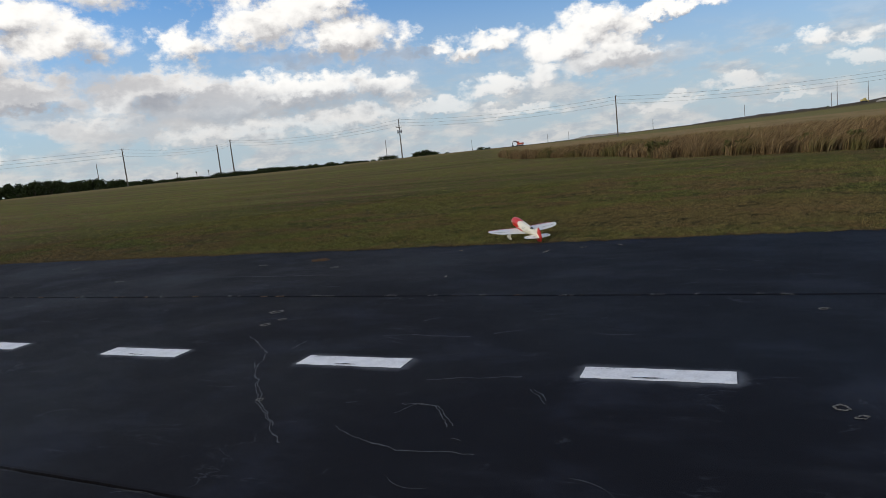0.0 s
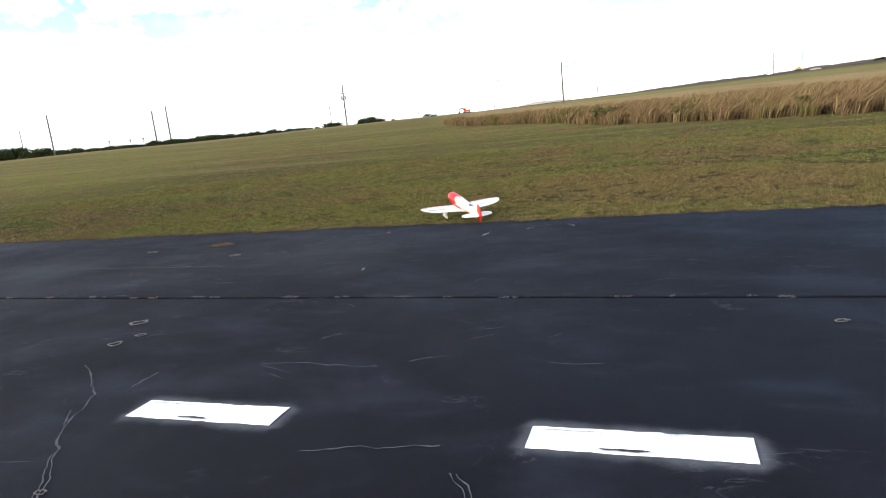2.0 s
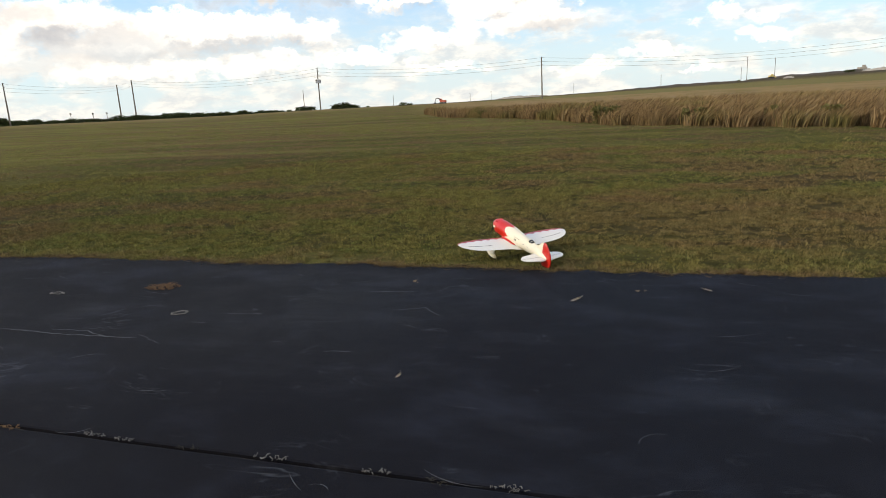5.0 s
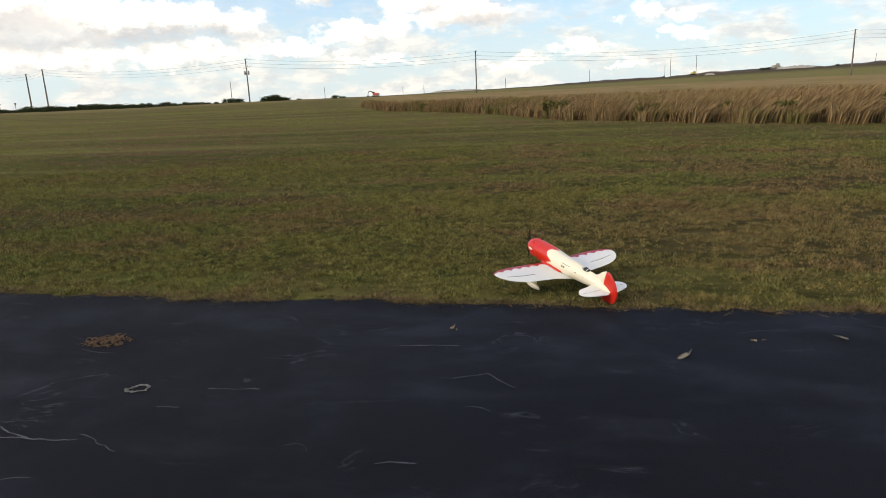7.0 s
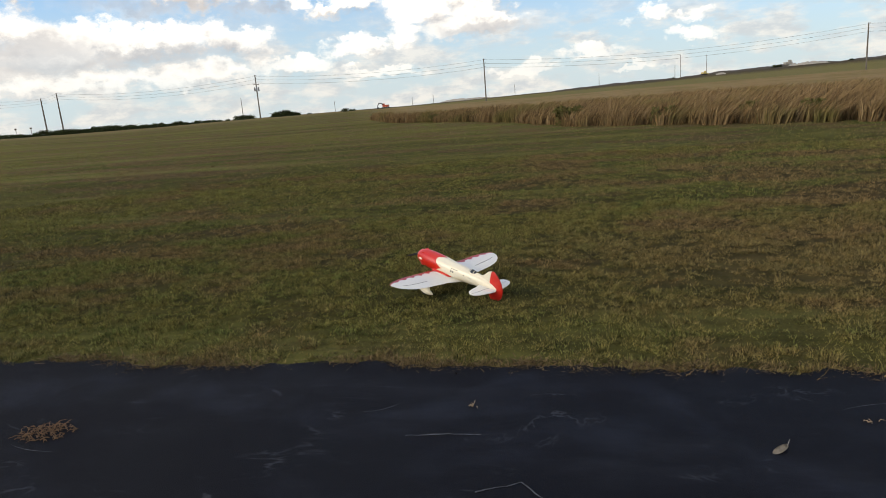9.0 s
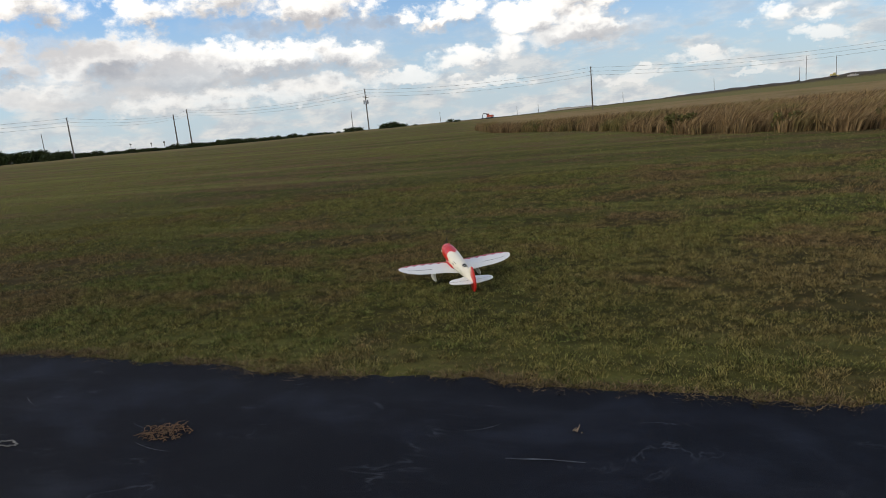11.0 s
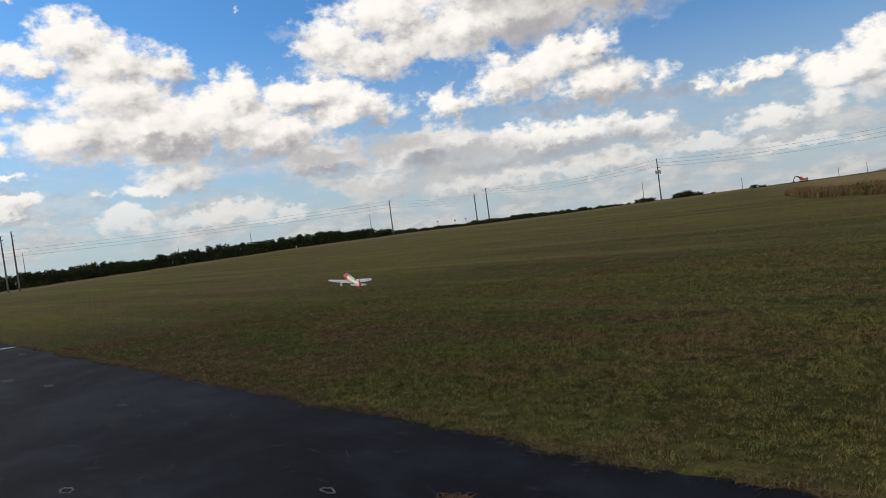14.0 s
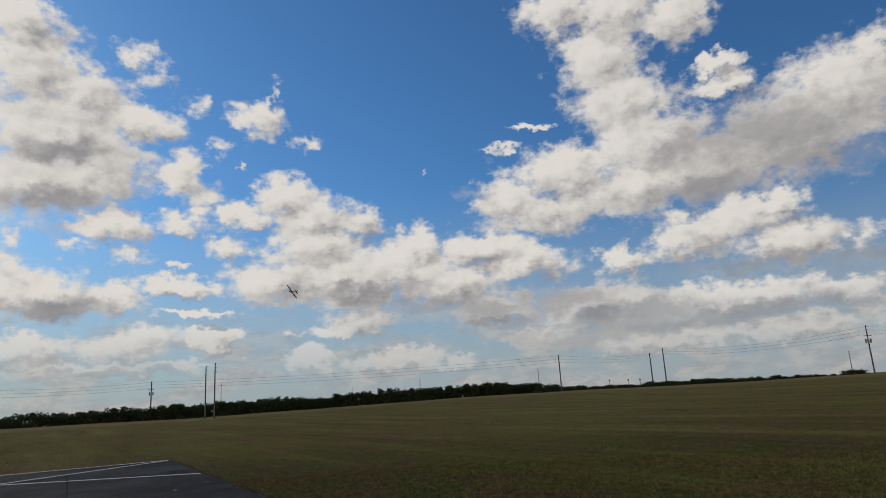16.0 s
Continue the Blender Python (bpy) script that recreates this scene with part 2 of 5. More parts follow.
back = wt.nodes.new("ShaderNodeBackground")
wt.links.new(seen, back.inputs[0])
back.inputs[1].default_value = 1.0
wt.links.new(back.outputs[0], wt.nodes.new("ShaderNodeOutputWorld").inputs[0])

sun = new("sun", bpy.data.lights.new("sun", "SUN"))
sun.data.energy, sun.data.angle, sun.data.color = 1.7, radians(12), (1.0, 0.82, 0.58)
sa, se = radians(SUN_AZ), radians(SUN_EL)
sun.matrix_world = look((math.sin(sa) * math.cos(se) * 50, math.cos(sa) * math.cos(se) * 50, math.sin(se) * 50), (0, 0, 0))


# ---- materials ----
def material(name, rough=0.6, metal=0.0):
    m = bpy.data.materials.new(name)
    m.use_nodes = True
    b = m.node_tree.nodes["Principled BSDF"]
    b.inputs["Roughness"].default_value, b.inputs["Metallic"].default_value = rough, metal
    co = m.node_tree.nodes.new("ShaderNodeTexCoord").outputs["Object"]
    return m, m.node_tree, b, co


def bump(t, b, height, strength, distance):
    n = t.nodes.new("ShaderNodeBump")
    n.inputs["Strength"].default_value, n.inputs["Distance"].default_value = strength, distance
    t.links.new(height, n.inputs["Height"])
    t.links.new(n.outputs[0], b.inputs["Normal"])


def worn(name, base, other, scale=6.0, rough=0.6, amount=0.5, metal=0.0, relief=0.0):
    """A plain surface with stains at two sizes."""
    m, t, b, co = material(name, rough, metal)
    big, small = noise_node(t, co, scale, 4.0), noise_node(t, co, scale * 9, 3.0)
    f = math_node(t, "MULTIPLY_ADD", small, 0.5, math_node(t, "MULTIPLY", big, 0.7))
    t.links.new(mix_node(t, range_node(t, f, 0.4, 0.85, 0.0, amount), base, other), b.inputs["Base Color"])
    if relief:
        bump(t, b, small, 0.4, relief)
    return m


def straw_or_green(t, co):
    """Patches of the field: how brown, and how straw-coloured."""
    wide = noise_node(t, vec_node(t, "MULTIPLY", co, (0.07, 0.11, 0.0)), 1.0, 4.0, 0.55)
    mid = noise_node(t, vec_node(t, "MULTIPLY", co, (0.45, 0.7, 0.0)), 1.0, 5.0, 0.6)
    small = noise_node(t, co, 3.2, 4.0, 0.6)
    brown = range_node(t, math_node(t, "MULTIPLY_ADD", mid, 0.75, math_node(t, "MULTIPLY", wide, 0.55)), 0.60, 0.73)
    bare = vec_node(t, "LENGTH", vec_node(t, "MULTIPLY", vec_node(t, "SUBTRACT", co, (0.6, 8.2, 0.0)), (0.24, 0.42, 0.0)))
    bare = range_node(t, math_node(t, "MULTIPLY_ADD", mid, 1.4, bare), 1.1, 1.9, 0.75, 0.0)
    return math_node(t, "MAXIMUM", brown, bare), small, wide, mid


GREEN, BROWN, STRAW, LUSH = (0.118, 0.110, 0.028), (0.125, 0.085, 0.040), (0.25, 0.185, 0.075), (0.090, 0.102, 0.026)


def soil_material():
    m, t, b, co = material("mown_field", 0.9)
    brown, small, wide, mid = straw_or_green(t, co)
    col = mix_node(t, range_node(t, wide, 0.4, 0.66), GREEN, LUSH)
    col = mix_node(t, brown, col, BROWN)
    streak = noise_node(t, vec_node(t, "MULTIPLY", co, (0.05, 0.5, 0.0)), 1.0, 5.0, 0.65)
    col = mix_node(t, range_node(t, streak, 0.56, 0.76, 0.0, 0.4), col, STRAW)
    # shade between the blades, put into the soil colour and weaker with distance
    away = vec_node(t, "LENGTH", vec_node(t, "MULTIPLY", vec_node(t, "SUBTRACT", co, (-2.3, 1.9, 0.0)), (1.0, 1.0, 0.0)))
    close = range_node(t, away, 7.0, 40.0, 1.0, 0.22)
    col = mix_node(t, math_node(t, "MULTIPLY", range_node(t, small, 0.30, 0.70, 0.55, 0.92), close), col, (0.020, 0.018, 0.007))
    # the mower's long passes, fresher and drier in turn
    mown = noise_node(t, vec_node(t, "MULTIPLY", co, (0.025, 0.30, 0.0)), 1.0, 6.0, 0.7)
    col = mix_node(t, range_node(t, mown, 0.50, 0.64, 0.0, 0.5), col, (0.150, 0.148, 0.042))
    col = mix_node(t, range_node(t, mown, 0.47, 0.36, 0.0, 0.5), col, (0.040, 0.042, 0.012))
    # dry pale strip along the far edge of the mown field
    far = vec_node(t, "LENGTH", vec_node(t, "MULTIPLY", co, (1.0, 1.0, 0.0)))
    rim = range_node(t, math_node(t, "MULTIPLY_ADD", mid, 30.0, far), 150.0, 215.0, 0.0, 0.55)
    sp = t.nodes.new("ShaderNodeSeparateXYZ")
    t.links.new(co, sp.inputs[0])
    right = range_node(t, sp.outputs[0], -75.0, -40.0)
    col = mix_node(t, math_node(t, "MULTIPLY", rim, math_node(t, "SUBTRACT", 1.0, right)), col, (0.20, 0.15, 0.075))
    # rough tan bank behind the reeds
    lump = noise_node(t, vec_node(t, "MULTIPLY", co, (0.10, 0.05, 0.0)), 1.0, 6.0, 0.7)
    east = range_node(t, math_node(t, "MULTIPLY_ADD", sp.outputs[1], 0.36, sp.outputs[0]), -4.0, 12.0)
    bank = math_node(t, "MULTIPLY", range_node(t, far, 60.0, 95.0), east)
    col = mix_node(t, math_node(t, "MULTIPLY", bank, range_node(t, lump, 0.36, 0.60, 0.5, 1.0)), col, (0.235, 0.165, 0.078))
    col = mix_node(t, math_node(t, "MULTIPLY", bank, range_node(t, lump, 0.52, 0.66, 0.0, 0.6)), col, (0.20, 0.125, 0.06))
    olive = math_node(t, "MULTIPLY", range_node(t, math_node(t, "MULTIPLY_ADD", mid, 20.0, far), 205.0, 235.0, 0.0, 0.8), east)
    col = mix_node(t, olive, col, (0.135, 0.125, 0.045))
    # bare dark earth on the ridge
    bare = range_node(t, math_node(t, "MULTIPLY_ADD", mid, 50.0, far), 300.0, 330.0, 0.0, 0.9)
    col = mix_node(t, math_node(t, "MULTIPLY", bare, east), col, (0.055, 0.042, 0.028))
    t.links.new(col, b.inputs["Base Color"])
    b.inputs["Specular IOR Level"].default_value = 0.02
    bump(t, b, math_node(t, "ADD", small, noise_node(t, co, 28.0, 3.0)), 0.7, 0.05)
    return m


def blade_material():
    m, t, b, co = material("grass_blade", 0.7)
    brown, small, wide, mid = straw_or_green(t, co)
    rnd = t.nodes.new("ShaderNodeNewGeometry").outputs["Random Per Island"]
    col = mix_node(t, rnd, (0.022, 0.022, 0.007), (0.320, 0.290, 0.090))
    lush = mix_node(t, rnd, (0.016, 0.023, 0.007), (0.225, 0.258, 0.076))
    col = mix_node(t, range_node(t, math_node(t, "MULTIPLY_ADD", small, 0.5, math_node(t, "MULTIPLY", wide, 0.6)), 0.48, 0.62), col, lush)
    col = mix_node(t, math_node(t, "MULTIPLY", brown, 0.8), col, mix_node(t, rnd, (0.035, 0.022, 0.012), (0.36, 0.235, 0.120)))
    # straw: some blades everywhere, many along the tarmac's edge
    pick = range_node(t, math_node(t, "FRACT", math_node(t, "MULTIPLY", rnd, 17.0)), 0.88, 0.95)
    sp = t.nodes.new("ShaderNodeSeparateXYZ")
    t.links.new(co, sp.inputs[0])
    edge = range_node(t, math_node(t, "MULTIPLY_ADD", mid, 2.4, sp.outputs[1]), 6.5, 7.2, 0.4, 0.0)
    straw = math_node(t, "MAXIMUM", math_node(t, "MULTIPLY", pick, 0.7), math_node(t, "MULTIPLY", edge, range_node(t, rnd, 0.2, 0.7)))
    col = mix_node(t, straw, col, (0.32, 0.235, 0.11))
    # tuft by tuft some are rank and dark
    clump = noise_node(t, vec_node(t, "MULTIPLY", co, (9.0, 12.0, 0.0)), 1.0, 3.0, 0.6)
    col = mix_node(t, range_node(t, clump, 0.54, 0.36, 0.0, 0.5), col, (0.014, 0.019, 0.007))
    t.links.new(col, b.inputs["Base Color"])
    b.inputs["Specular IOR Level"].default_value = 0.03
    return m


def asphalt_material():
    m, t, b, co = material("sealed_asphalt", 0.72)
    big, mid = noise_node(t, co, 0.35, 5.0, 0.6), noise_node(t, vec_node(t, "MULTIPLY", co, (0.8, 2.2, 1.0)), 1.0, 6.0, 0.65)
    grit = noise_node(t, co, 190.0, 2.0)
    col = mix_node(t, big, (0.0024, 0.0025, 0.0042), (0.0062, 0.0065, 0.0098))
    col = mix_node(t, range_node(t, mid, 0.50, 0.78, 0.0, 0.6), col, (0.019, 0.021, 0.028))
    # faded blotches left by patch after patch of sealer
    blot = noise_node(t, vec_node(t, "MULTIPLY", co, (0.9, 1.3, 1.0)), 1.0, 6.0, 0.62, distortion=0.25)
    col = mix_node(t, range_node(t, blot, 0.48, 0.70, 0.0, 0.6), col, (0.017, 0.020, 0.030))
    worn_off = noise_node(t, vec_node(t, "MULTIPLY", co, (2.5, 4.0, 1.0)), 1.0, 5.0, 0.65, distortion=0.4)
    col = mix_node(t, range_node(t, worn_off, 0.64, 0.78, 0.0, 0.55), col, (0.055, 0.061, 0.075))
    # scuffs drawn out along the strip
    scuff = noise_node(t, vec_node(t, "MULTIPLY", co, (1.2, 9.0, 1.0)), 1.0, 5.0, 0.7)
    col = mix_node(t, range_node(t, scuff, 0.64, 0.78, 0.0, 0.55), col, (0.085, 0.09, 0.105))
    # thin wandering wisps where the sealer has parted
    wisp = noise_node(t, vec_node(t, "MULTIPLY", co, (0.9, 1.7, 1.0)), 1.0, 5.0, 0.62, distortion=0.7)
    wisp = range_node(t, math_node(t, "ABSOLUTE", math_node(t, "SUBTRACT", wisp, 0.5)), 0.0, 0.012, 1.0, 0.0)
    some = range_node(t, noise_node(t, co, 1.7, 4.0, 0.65), 0.52, 0.68)
    col = mix_node(t, math_node(t, "MULTIPLY", math_node(t, "MULTIPLY", wisp, some), 0.32), col, (0.085, 0.093, 0.110))
    col = mix_node(t, range_node(t, grit, 0.5, 0.8, 0.0, 0.3), col, (0.03, 0.03, 0.034))
    # paint blown past the edges of the centre dashes
    sp = t.nodes.new("ShaderNodeSeparateXYZ")
    t.links.new(co, sp.inputs[0])
    along = math_node(t, "SUBTRACT", math_node(t, "ABSOLUTE", math_node(t, "SUBTRACT", math_node(t, "FLOORED_MODULO", math_node(t, "ADD", sp.outputs[0], 0.65), 2.235), 1.12)), 0.465)
    across = math_node(t, "SUBTRACT", math_node(t, "ABSOLUTE", math_node(t, "ADD", sp.outputs[1], 0.085)), 0.10)
    away = math_node(t, "ADD", math_node(t, "MAXIMUM", along, 0.0), math_node(t, "MAXIMUM", across, 0.0))
    near = range_node(t, math_node(t, "MULTIPLY_ADD", noise_node(t, co, 5.0, 4.0, 0.6), 0.12, away), 0.05, 0.17, 0.5, 0.0)
    inside = range_node(t, math_node(t, "ABSOLUTE", math_node(t, "ADD", sp.outputs[0], 0.0)), 22.0, 23.0, 1.0, 0.0)
    col = mix_node(t, math_node(t, "MULTIPLY", math_node(t, "MULTIPLY", near, near), inside), col, (0.26, 0.28, 0.31))
    t.links.new(col, b.inputs["Base Color"])
    t.links.new(range_node(t, big, 0.3, 0.7, 0.66, 0.9), b.inputs["Roughness"])
    b.inputs["Specular IOR Level"].default_value = 0.09
    bump(t, b, math_node(t, "ADD", grit, math_node(t, "MULTIPLY", mid, 1.5)), 0.5, 0.004)
    return m


def reed_material():
    m, t, b, co = material("dry_reed", 0.8)
    rnd = t.nodes.new("ShaderNodeNewGeometry").outputs["Random Per Island"]
    patch = noise_node(t, co, 0.22, 4.0, 0.6)
    col = mix_node(t, rnd, (0.075, 0.048, 0.022), (0.33, 0.225, 0.112))
    col = mix_node(t, range_node(t, patch, 0.5, 0.68, 0.0, 0.75), col, mix_node(t, rnd, (0.10, 0.10, 0.028), (0.19, 0.17, 0.055)))
    t.links.new(col, b.inputs["Base Color"])
    b.inputs["Specular IOR Level"].default_value = 0.08
    return m


def leaf_material(name, a, c):
    m, t, b, co = material(name, 0.7)
    rnd = t.nodes.new("ShaderNodeNewGeometry").outputs["Random Per Island"]
    t.links.new(mix_node(t, rnd, a, c), b.inputs["Base Color"])
    b.inputs["Specular IOR Level"].default_value = 0.08
    return m


SOIL, BLADE, ASPHALT, REED = soil_material(), blade_material(), asphalt_material(), reed_material()
LEAF = leaf_material("shrub_leaf", (0.020, 0.030, 0.010), (0.055, 0.068, 0.022))
BUSH_LEAF = leaf_material("green_bush_leaf", (0.06, 0.062, 0.018), (0.15, 0.135, 0.045))
BARK = worn("bark", (0.06, 0.045, 0.03), (0.12, 0.10, 0.08), 2.0, 0.9)
PAINT = worn("road_paint", (0.66, 0.67, 0.68), (0.36, 0.36, 0.38), 9.0, 0.65, 0.55, relief=0.002)
DIRT = worn("joint_dirt", (0.008, 0.008, 0.007), (0.035, 0.032, 0.027), 14.0, 0.95, 0.8, relief=0.004)
POLE_WOOD = worn("weathered_pole_wood", (0.10, 0.085, 0.07), (0.22, 0.19, 0.16), 1.5, 0.85, 0.7)
WIRE = worn("wire", (0.06, 0.06, 0.065), (0.09, 0.09, 0.09), 1.0, 0.5)
GALV = worn("galvanised_steel", (0.35, 0.36, 0.37), (0.22, 0.22, 0.23), 3.0, 0.5, 0.6, 0.6)
CREAM = worn("cream_film", (0.74, 0.685, 0.54), (0.62, 0.56, 0.43), 5.0, 0.32, 0.35)
WING_WHITE = worn("white_film", (0.70, 0.69, 0.65), (0.56, 0.55, 0.51), 5.0, 0.35, 0.35)
RED = worn("red_film", (0.56, 0.022, 0.012), (0.44, 0.016, 0.010), 6.0, 0.28, 0.4)
RED_EDGE = worn("dark_red_film", (0.36, 0.012, 0.008), (0.28, 0.012, 0.009), 6.0, 0.35, 0.4)
RUBBER = worn("black_rubber", (0.02, 0.02, 0.02), (0.05, 0.05, 0.045), 20.0, 0.8)
BLACK = worn("black_plastic", (0.015, 0.015, 0.016), (0.04, 0.04, 0.04), 15.0, 0.4)
INK = worn("dark_marking", (0.09, 0.085, 0.08), (0.16, 0.15, 0.13), 30.0, 0.5)
ORANGE = worn("orange_machine_paint", (0.48, 0.07, 0.025), (0.34, 0.06, 0.025), 1.0, 0.5, 0.6)
YELLOW = worn("yellow_machine_paint", (0.60, 0.47, 0.14), (0.45, 0.36, 0.13), 1.0, 0.5, 0.6)
PALE = worn("pale_sheet", (0.36, 0.33, 0.28), (0.22, 0.20, 0.17), 0.3, 0.8, 0.7)
CLOD = worn("spoil_heap", (0.065, 0.052, 0.036), (0.04, 0.034, 0.025), 0.3, 0.95, 0.9)
LEAF_DRY = worn("dry_leaf", (0.30, 0.22, 0.13), (0.16, 0.11, 0.07), 30.0, 0.8, 0.9)
CHIP = worn("bare_aggregate", (0.15, 0.145, 0.135), (0.025, 0.025, 0.027), 40.0, 0.9, 0.9, relief=0.003)
RUST_WEED = worn("dead_weed", (0.15, 0.085, 0.04), (0.08, 0.05, 0.03), 40.0, 0.95, 0.8)
GLASSY = worn("dark_glass", (0.02, 0.025, 0.03), (0.03, 0.035, 0.04), 5.0, 0.1)
CRACK = worn("crack_edge", (0.062, 0.068, 0.080), (0.007, 0.007, 0.010), 16.0, 0.8, 1.0)
LEAF_PALE = worn("bleached_leaf", (0.42, 0.36, 0.28), (0.12, 0.10, 0.08), 45.0, 0.8, 0.9)
DRY_BLADE = leaf_material("dead_grass", (0.03, 0.020, 0.012), (0.22, 0.155, 0.075))
TAR = worn("black_tar", (0.008, 0.008, 0.009), (0.02, 0.02, 0.02), 30.0, 0.7)


# ---- building helpers ----
def mesh_object(name, bm, mat, smooth=False):
    me = bpy.data.meshes.new(name)
    bm.to_mesh(me)
    bm.free()
    for m in (mat if isinstance(mat, (list, tuple)) else (mat,)):
        me.materials.append(m)
    if smooth:
        me.shade_smooth()
    return new(name, me)


def part(name, bm, mat, parent, label="", smooth=False):
    ob = mesh_object(name, bm, mat, smooth)
    ob.parent = parent
    return tagged(ob, label)


def raw_mesh(name, verts, faces, mat):
    me = bpy.data.meshes.new(name)
    me.from_pydata(verts, [], faces)
    me.materials.append(mat)
    return me


def quick_mesh(name, co, tris, mat):
    """A mesh from numpy arrays of corners and triangles."""
    me = bpy.data.meshes.new(name)
    me.vertices.add(len(co))
    me.vertices.foreach_set("co", co.astype(np.float32).ravel())
    me.loops.add(tris.size)
    me.loops.foreach_set("vertex_index", tris.astype(np.int32).ravel())
    me.polygons.add(len(tris))
    me.polygons.foreach_set("loop_start", np.arange(0, tris.size, 3, dtype=np.int32))
    me.update(calc_edges=True)
    me.materials.append(mat)
    return me


def empty(name, m=None):
    ob = new(name)
    if m is not None:
        ob.matrix_world = m
    return ob


def box(bm, x0, x1, y0, y1, z0, z1, bevel=0.0):
    r = bmesh.ops.create_cube(bm, size=1.0, matrix=Matrix.Translation(((x0 + x1) / 2, (y0 + y1) / 2, (z0 + z1) / 2)) @ Matrix.Diagonal((x1 - x0, y1 - y0, z1 - z0, 1)))
    if bevel:
        edges = list({e for v in r["verts"] for e in v.link_edges})
        bmesh.ops.bevel(bm, geom=edges, offset=bevel, segments=2, affect="EDGES", profile=0.7)


def tube(bm, points, radii, n=8, cap=True):
    """A tube along points, one radius a point."""
    rings = []
    for i, p in enumerate(points):
        p = Vector(p)
        d = (Vector(points[min(i + 1, len(points) - 1)]) - Vector(points[max(i - 1, 0)])).normalized()
        a = d.orthogonal().normalized() if abs(d.z) > 0.9 else d.cross(Vector((0, 0, 1))).normalized()
        c = d.cross(a)
        rings.append([bm.verts.new(p + (a * math.cos(2 * math.pi * k / n) + c * math.sin(2 * math.pi * k / n)) * radii[i]) for k in range(n)])
    for q, r in zip(rings, rings[1:]):
        for k in range(n):
            bm.faces.new((q[k], q[(k + 1) % n], r[(k + 1) % n], r[k]))
    if cap:
        bm.faces.new(rings[0][::-1]), bm.faces.new(rings[-1])
    return rings


EYE = (-2.3, 1.9)
EYE_Z = 1.62


def spot_at(az, r):
    return EYE[0] + r * math.sin(radians(az)), EYE[1] + r * math.cos(radians(az))


FAR_AZ = [-180, -120, -94, -80, -70, -60, -50, -38, -28, -18, -8, 0, 10, 22, 40, 70, 110, 180]
MID_EL = [-0.3, -0.3, -0.36, -0.43, -0.24, -0.08, -0.03, -0.12, -0.09, -0.10, -0.12, -0.15, -0.12, -0.10, -0.10, -0.2, -0.3, -0.3]
RIDGE_EL = [-0.3, -0.3, -0.2, -0.2, 0.0, 0.05, 0.03, -0.04, -0.05, -0.06, 0.10, 0.25, 0.52, 0.66, 0.70, 0.3, -0.2, -0.3]


def land(x, y):
    """Height of the ground."""
    x, y = np.asarray(x, float), np.asarray(y, float)
    dx, dy = x - EYE[0], y - EYE[1]
    r, a = np.hypot(dx, dy), np.degrees(np.arctan2(dx, dy))
    mid = EYE_Z + 205 * np.tan(np.radians(np.interp(a, FAR_AZ, MID_EL)))
    ridge = EYE_Z + 340 * np.tan(np.radians(np.interp(a, FAR_AZ, RIDGE_EL)))

    def ease(lo, hi):
        s = np.clip((r - lo) / (hi - lo), 0, 1)
        return s * s * (3 - 2 * s)

    h = mid * ease(45, 205) + (ridge - mid) * ease(215, 335) + (1.55 - ridge) * ease(420, 900)
    swell = np.sin(x * 0.11 + 1.3) * np.sin(y * 0.13 + 0.4) * 0.09 + np.sin(x * 0.047 + y * 0.031) * 0.10
    return h + swell * ease(14, 60) * (1 - ease(300, 600))


# ---- ground, runway ----
EDGE = 5.5           # half the runway's width
END = -30.4          # its far end
JOINT = 2.05


def spread(lo, hi, fine_lo, fine_hi, step, grow):
    out = list(np.arange(fine_lo, fine_hi + 1e-6, step))
    s, v = step, fine_hi
    while v < hi:
        s *= grow
        v = min(v + s, hi)
        out.append(v)
    s, v = step, fine_lo
    while v > lo:
        s *= grow
        v = max(v - s, lo)
        out.insert(0, v)
    return np.array(out)


def build_ground():
    xs, ys = spread(-4200, 4200, -36, 12, 0.8, 1.07), spread(-4200, 4200, -8, 30, 0.5, 1.07)
    gx, gy = np.meshgrid(xs, ys)
    gz = land(gx, gy)
    under = (gy < EDGE - 0.1) & (gy > -EDGE + 0.1) & (gx > END + 0.4) & (gx < 70)
    gz = np.where(under, -0.07, gz - 0.012)
    co = np.stack([gx.ravel(), gy.ravel(), gz.ravel()], 1)
    nx, ny = len(xs), len(ys)
    i = (np.arange(ny - 1)[:, None] * nx + np.arange(nx - 1)[None]).ravel()
    tris = np.concatenate([np.stack([i, i + 1, i + nx + 1], 1), np.stack([i, i + nx + 1, i + nx], 1)])
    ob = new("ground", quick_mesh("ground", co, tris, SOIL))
    ob.data.shade_smooth()
    tagged(ob, "flat mown field of patchy green and brown grass", "ground", kind="structure")


def wobble(v, seed):
    return 0.085 * noise.noise((v * 0.9, seed, 0)) + 0.085 * noise.noise((v * 2.9, seed, 5)) + 0.055 * noise.noise((v * 9, seed, 9))


